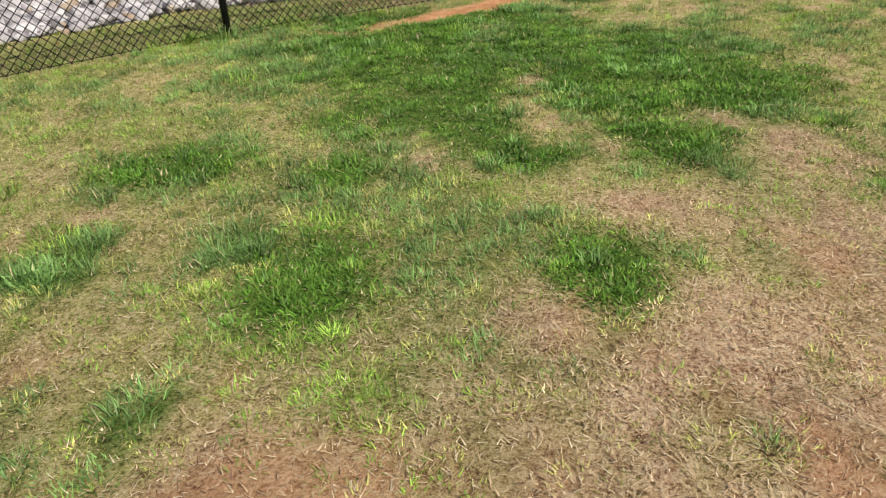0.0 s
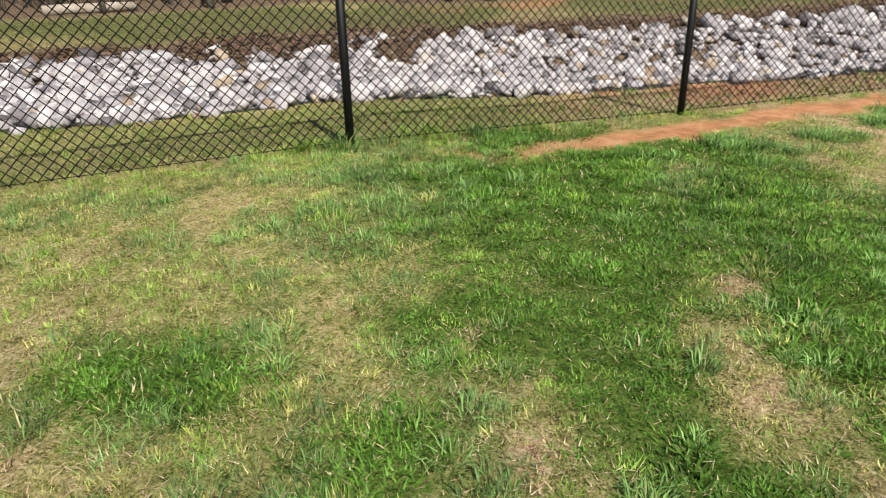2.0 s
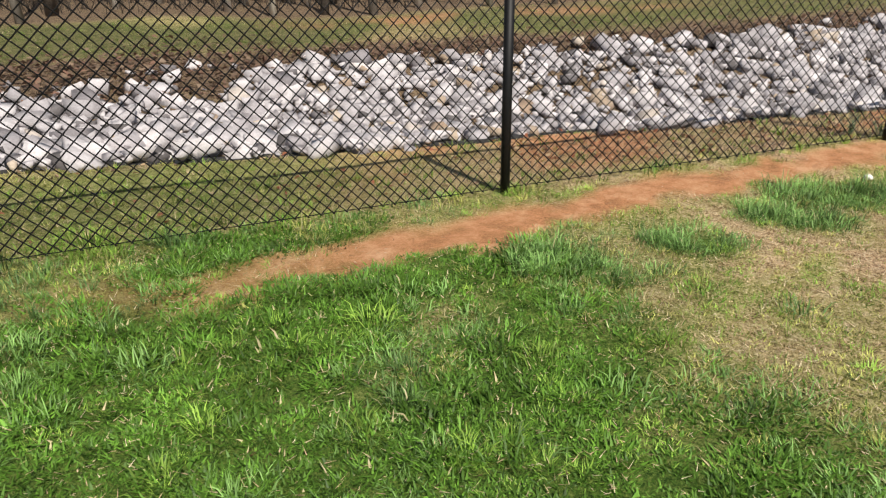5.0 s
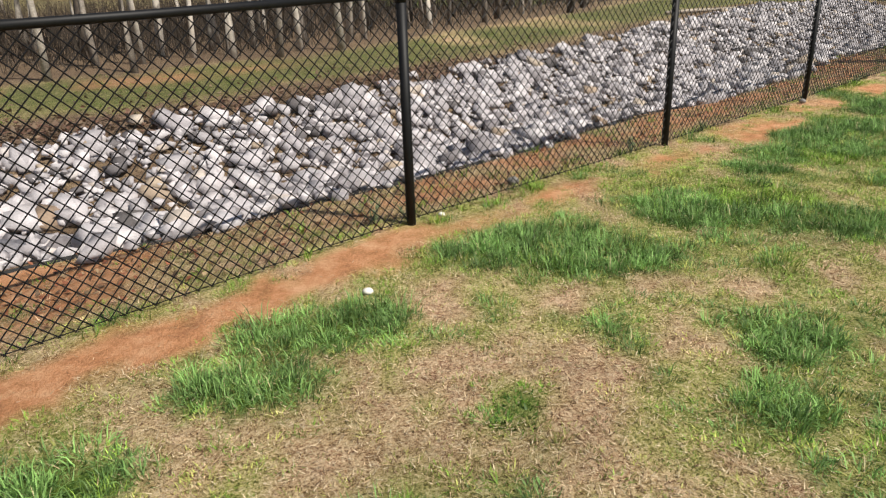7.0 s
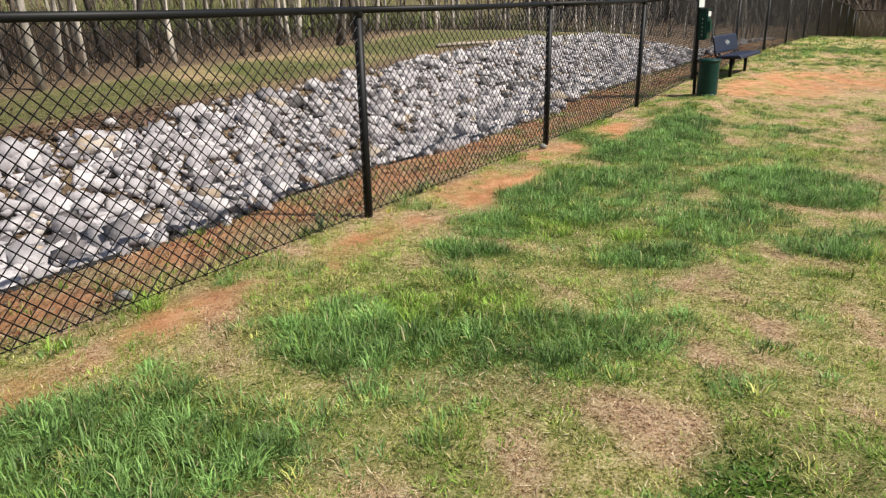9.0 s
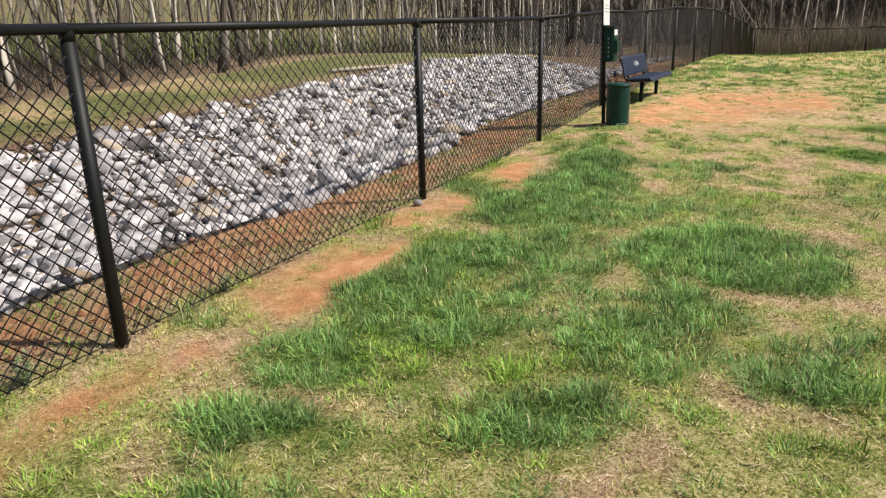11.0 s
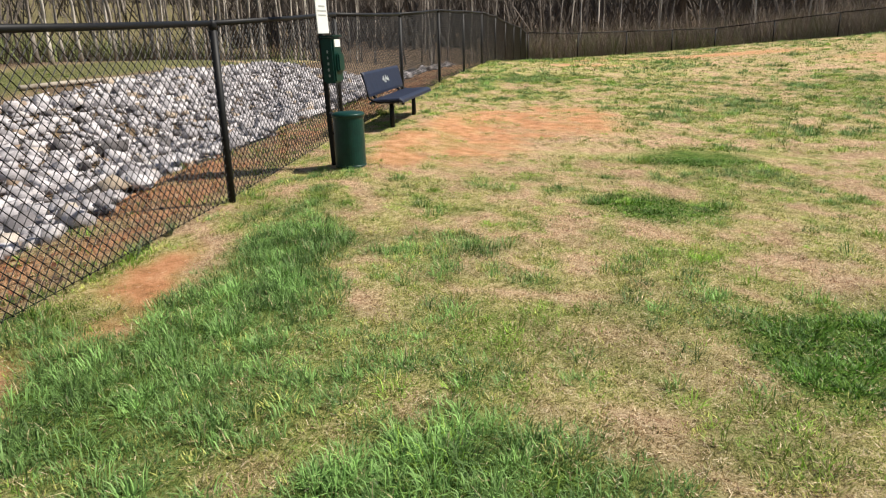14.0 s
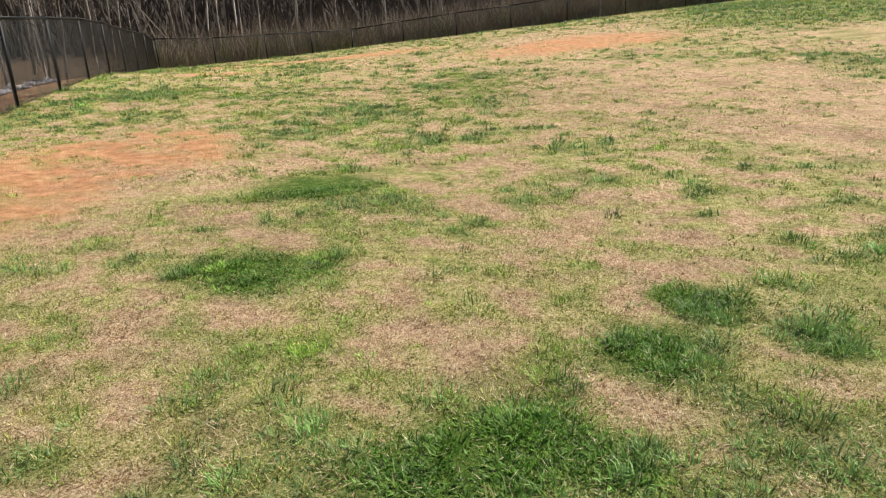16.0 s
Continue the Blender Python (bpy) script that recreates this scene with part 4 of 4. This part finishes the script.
# ---- grass: tufts of blades over a mat of dead stems ----
def grass():
    g = np.random.default_rng(3)
    rows = []
    # (s range, d range, tufts per square metre, blades in a tuft, width scale)
    for s0, s1, d0, d1, dens, many, wide in ((-6.5, 14.5, -6.0, 0.35, 300, 20, 0.86), (-7.5, 15, -8.3, -6.0, 110, 16, 1.3), (-9, 15, -9.5, -8.3, 70, 14, 1.6), (15, 24, -9, 0.2, 150, 16, 1.5), (-2, 15, -14, -9.5, 40, 12, 1.9), (24, 43, -27, 0.2, 42, 10, 2.9), (15, 24, -18, -9, 75, 13, 2.0),
                                             (-10, 20, 0.25, 2.4, 160, 14, 1.15), (-12, 24, 5.6, 12.0, 75, 11, 1.8)):
        n = int((s1 - s0) * (d1 - d0) * dens)
        s, d = g.uniform(s0, s1, n), g.uniform(d0, d1, n)
        x, y = from_sd(s, d)
        tall, clover, bare, clay = turf(x, y)
        want = 0.86 + 0.2 * np.maximum(tall, clover) - 0.44 * bare
        want = want * (1 - np.where(d > 0.1, 0.45, 1.0) * np.minimum(clay * 1.15, 1)) * np.where(d > 4, smooth(rock_far(s) + 0.4, rock_far(s) + 1.4, d) * smooth(wood_edge(s) + 0.6, wood_edge(s) - 0.8, d), 1) * np.where((d > 0.2) & (d < 4), smooth(0.05, -0.1, d - rock_near(s)), 1) * np.where(d > 4, 1 - debris(x, y), 1)
        ok = g.uniform(0, 1, n) < want
        rows.append(np.c_[x, y, tall, clover, bare, np.full(n, wide), np.full(n, many), d, clay][ok])
    t = np.concatenate(rows)
    n = len(t)
    x, y, tall, clover, bare, wide, many, d, clay = t.T
    u, w = g.random(n), g.random(n)
    # each tuft has a kind: 0 straw, 1 yellow green, 2 fresh green, 3 blue green, 4 dark clover
    drift = 0.35 * wobble(x, y, 1.4, 72) + 0.65 * wobble(x, y, 0.42, 74)
    fresh = smooth(2.5, -1.5, to_sd(x, y)[0]) * smooth(-5.4, -4.2, d)
    dry = np.clip(0.06 - 0.12 * fresh + 0.42 * bare + 0.75 * (drift - 0.5) - 0.3 * np.maximum(tall, clover), 0.03, 0.86)
    kind = np.where(u < dry, 0, np.where(u < dry + (0.58 + 0.5 * (drift - 0.5)) * (1 - 0.95 * np.maximum(tall, clover)), 1, 2))
    kind = np.where((tall > 0.3) & (kind == 2) & (wobble(x, y, 0.6, 73) > 0.62 - 0.5 * tall), 3, kind)
    kind = np.where(g.random(n) < clover * 0.9, 4, kind)
    out = g.random(n)
    kind = np.where(d > 4, np.where(out < 0.2, 0, np.where(out < 0.55, 1, 2)), kind)
    lush = 0.75 * smooth(0.5, -2.5, to_sd(x, y)[0])
    kind = np.where((d > 0.2) & (d < 4), np.where(out < 0.42 * (1 - lush), 0, np.where(out < 0.66, 1, 2)), kind)
    tussock = (g.random(n) < 0.009) & (d < 0.2) & (wide < 1.9) & (clay < 0.05) & (bare < 0.3)
    kind = np.where(tussock, np.where(out < 0.5, 2, 3), kind)
    hue = np.array([(0.68, 0.51, 0.33), (0.43, 0.435, 0.125), (0.255, 0.40, 0.064), (0.195, 0.335, 0.095), (0.108, 0.225, 0.028)])[kind]
    # tone varies by tuft and bank; clump noise also paints shade within the turf
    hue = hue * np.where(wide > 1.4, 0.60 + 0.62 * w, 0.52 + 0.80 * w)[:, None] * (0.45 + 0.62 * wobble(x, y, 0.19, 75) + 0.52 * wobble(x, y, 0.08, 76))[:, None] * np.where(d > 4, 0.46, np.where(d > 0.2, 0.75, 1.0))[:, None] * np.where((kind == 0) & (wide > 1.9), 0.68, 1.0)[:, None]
    high = np.array([0.024, 0.027, 0.033, 0.044, 0.026])[kind] * (0.6 + 0.8 * g.random(n)) + tall * (0.010 + 0.065 * g.random(n) ** 2.0) * (kind >= 1)
    high = high + tussock * (0.01 + 0.03 * g.random(n))
    high = high * np.where((d > -0.1) & (d < 4), 1.25 + 1.3 * g.random(n) ** 4, 1.0)
    spread = (0.030 + 0.035 * g.random(n)) * (1 + 0.6 * tall + 0.7 * tussock) * (0.7 + 0.3 * wide)
    count = np.maximum((many * (0.5 + g.random(n)) * (1 + 0.9 * tall + 1.1 * clover + 1.6 * tussock)).astype(int), 3)
    k = np.repeat(np.arange(n), count)
    m = len(k)
    out = g.uniform(0, 2 * np.pi, m)
    rad = spread[k] * np.sqrt(g.random(m)) * (1 + 0.6 * (kind[k] == 4))
    bx, by = x[k] + np.cos(out) * rad, y[k] + np.sin(out) * rad
    bz = height(bx, by) - 0.003
    a = out + g.normal(0, 0.8, m)
    lean = g.uniform(0.3, 1.7, m) * (1 + 1.2 * (kind[k] == 0)) * (0.5 + 0.8 * rad / np.maximum(spread[k], 1e-4))
    size = high[k] * (0.55 + 0.65 * g.random(m)) * (0.7 + 0.3 * wide[k])
    width = (0.0024 + 0.0018 * g.random(m)) * wide[k] * (1 + 0.9 * (kind[k] == 4) - 0.22 * tall[k])
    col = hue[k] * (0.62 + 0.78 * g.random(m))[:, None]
    pale = g.random(m) < np.where(kind[k] >= 2, 0.02, 0.09)
    col = np.where(pale[:, None], np.array((0.58, 0.50, 0.28)) * (0.7 + 0.5 * g.random(m))[:, None], col)
    # dead stems lying flat
    rows = []
    for s0, s1, d0, d1, dens, wd in ((-6.5, 14.5, -6.5, 0.3, 3700, 1.0), (15, 24, -10, 0.3, 900, 1.8), (0, 15, -14, -9.5, 300, 1.8), (-9, 24, 0.3, 1.25, 1800, 1.1)):
        q = int((s1 - s0) * (d1 - d0) * dens)
        s, dd = g.uniform(s0, s1, q), g.uniform(d0, d1, q)
        fx, fy = from_sd(s, dd)
        tl, cl, br, cy = turf(fx, fy)
        ok = g.random(q) < (0.40 + 0.60 * br) * (1 - 0.8 * np.maximum(tl, cl)) * (1 - np.where(dd > 0.1, 0.5, 0.96) * cy)
        rows.append(np.c_[fx, fy, np.full(q, wd)][ok])
    f = np.concatenate(rows)
    p = len(f)
    fz = height(f[:, 0], f[:, 1]) + 0.002 + 0.010 * g.random(p)
    tone = g.random(p)
    fcol = np.where((tone < 0.20)[:, None], np.array((0.17, 0.09, 0.055)), np.where((tone < 0.75)[:, None], np.array((0.64, 0.47, 0.28)), np.array((0.88, 0.73, 0.50)))) * (0.6 + 0.5 * g.random(p))[:, None]
    bx, by, bz = np.r_[bx, f[:, 0]], np.r_[by, f[:, 1]], np.r_[bz, fz]
    a, lean = np.r_[a, g.uniform(0, 2 * np.pi, p)], np.r_[lean, g.uniform(1.0, 6.0, p)]
    size, width = np.r_[size, (0.016 + 0.034 * g.random(p)) * f[:, 2] ** 0.5], np.r_[width, (0.0011 + 0.0012 * g.random(p)) * f[:, 2]]
    col = np.concatenate([col, fcol])
    n = len(bx)
    way = np.c_[np.cos(a), np.sin(a)]
    b = a + np.pi / 2 + g.normal(0, 0.4, n)
    side = np.c_[np.cos(b) * width, np.sin(b) * width, np.zeros(n)]
    base = np.c_[bx, by, bz]
    rise = size / np.sqrt(1 + lean ** 2)
    mid = base + np.c_[way * (rise * lean * 0.35)[:, None], rise * 0.64]
    tip = base + np.c_[way * (rise * lean)[:, None], rise * (1.0 - 0.25 * np.minimum(lean, 1))]
    big = size > 0.075
    two, one = np.nonzero(big)[0], np.nonzero(~big)[0]
    v1 = np.stack([base[one] - side[one], base[one] + side[one], tip[one]], 1).reshape(-1, 3)
    v2 = np.stack([base[two] - side[two], base[two] + side[two], mid[two] + side[two] * 0.8, mid[two] - side[two] * 0.8, tip[two]], 1).reshape(-1, 3)
    t1 = np.arange(len(v1)).reshape(-1, 3)
    k = np.arange(len(two))[:, None] * 5 + len(v1)
    t2 = np.concatenate([k + (0, 1, 2), k + (0, 2, 3), k + (3, 2, 4)])
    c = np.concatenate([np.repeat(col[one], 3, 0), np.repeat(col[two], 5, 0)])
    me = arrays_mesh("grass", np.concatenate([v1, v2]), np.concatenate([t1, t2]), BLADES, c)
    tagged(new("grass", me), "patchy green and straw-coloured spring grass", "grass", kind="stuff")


grass()
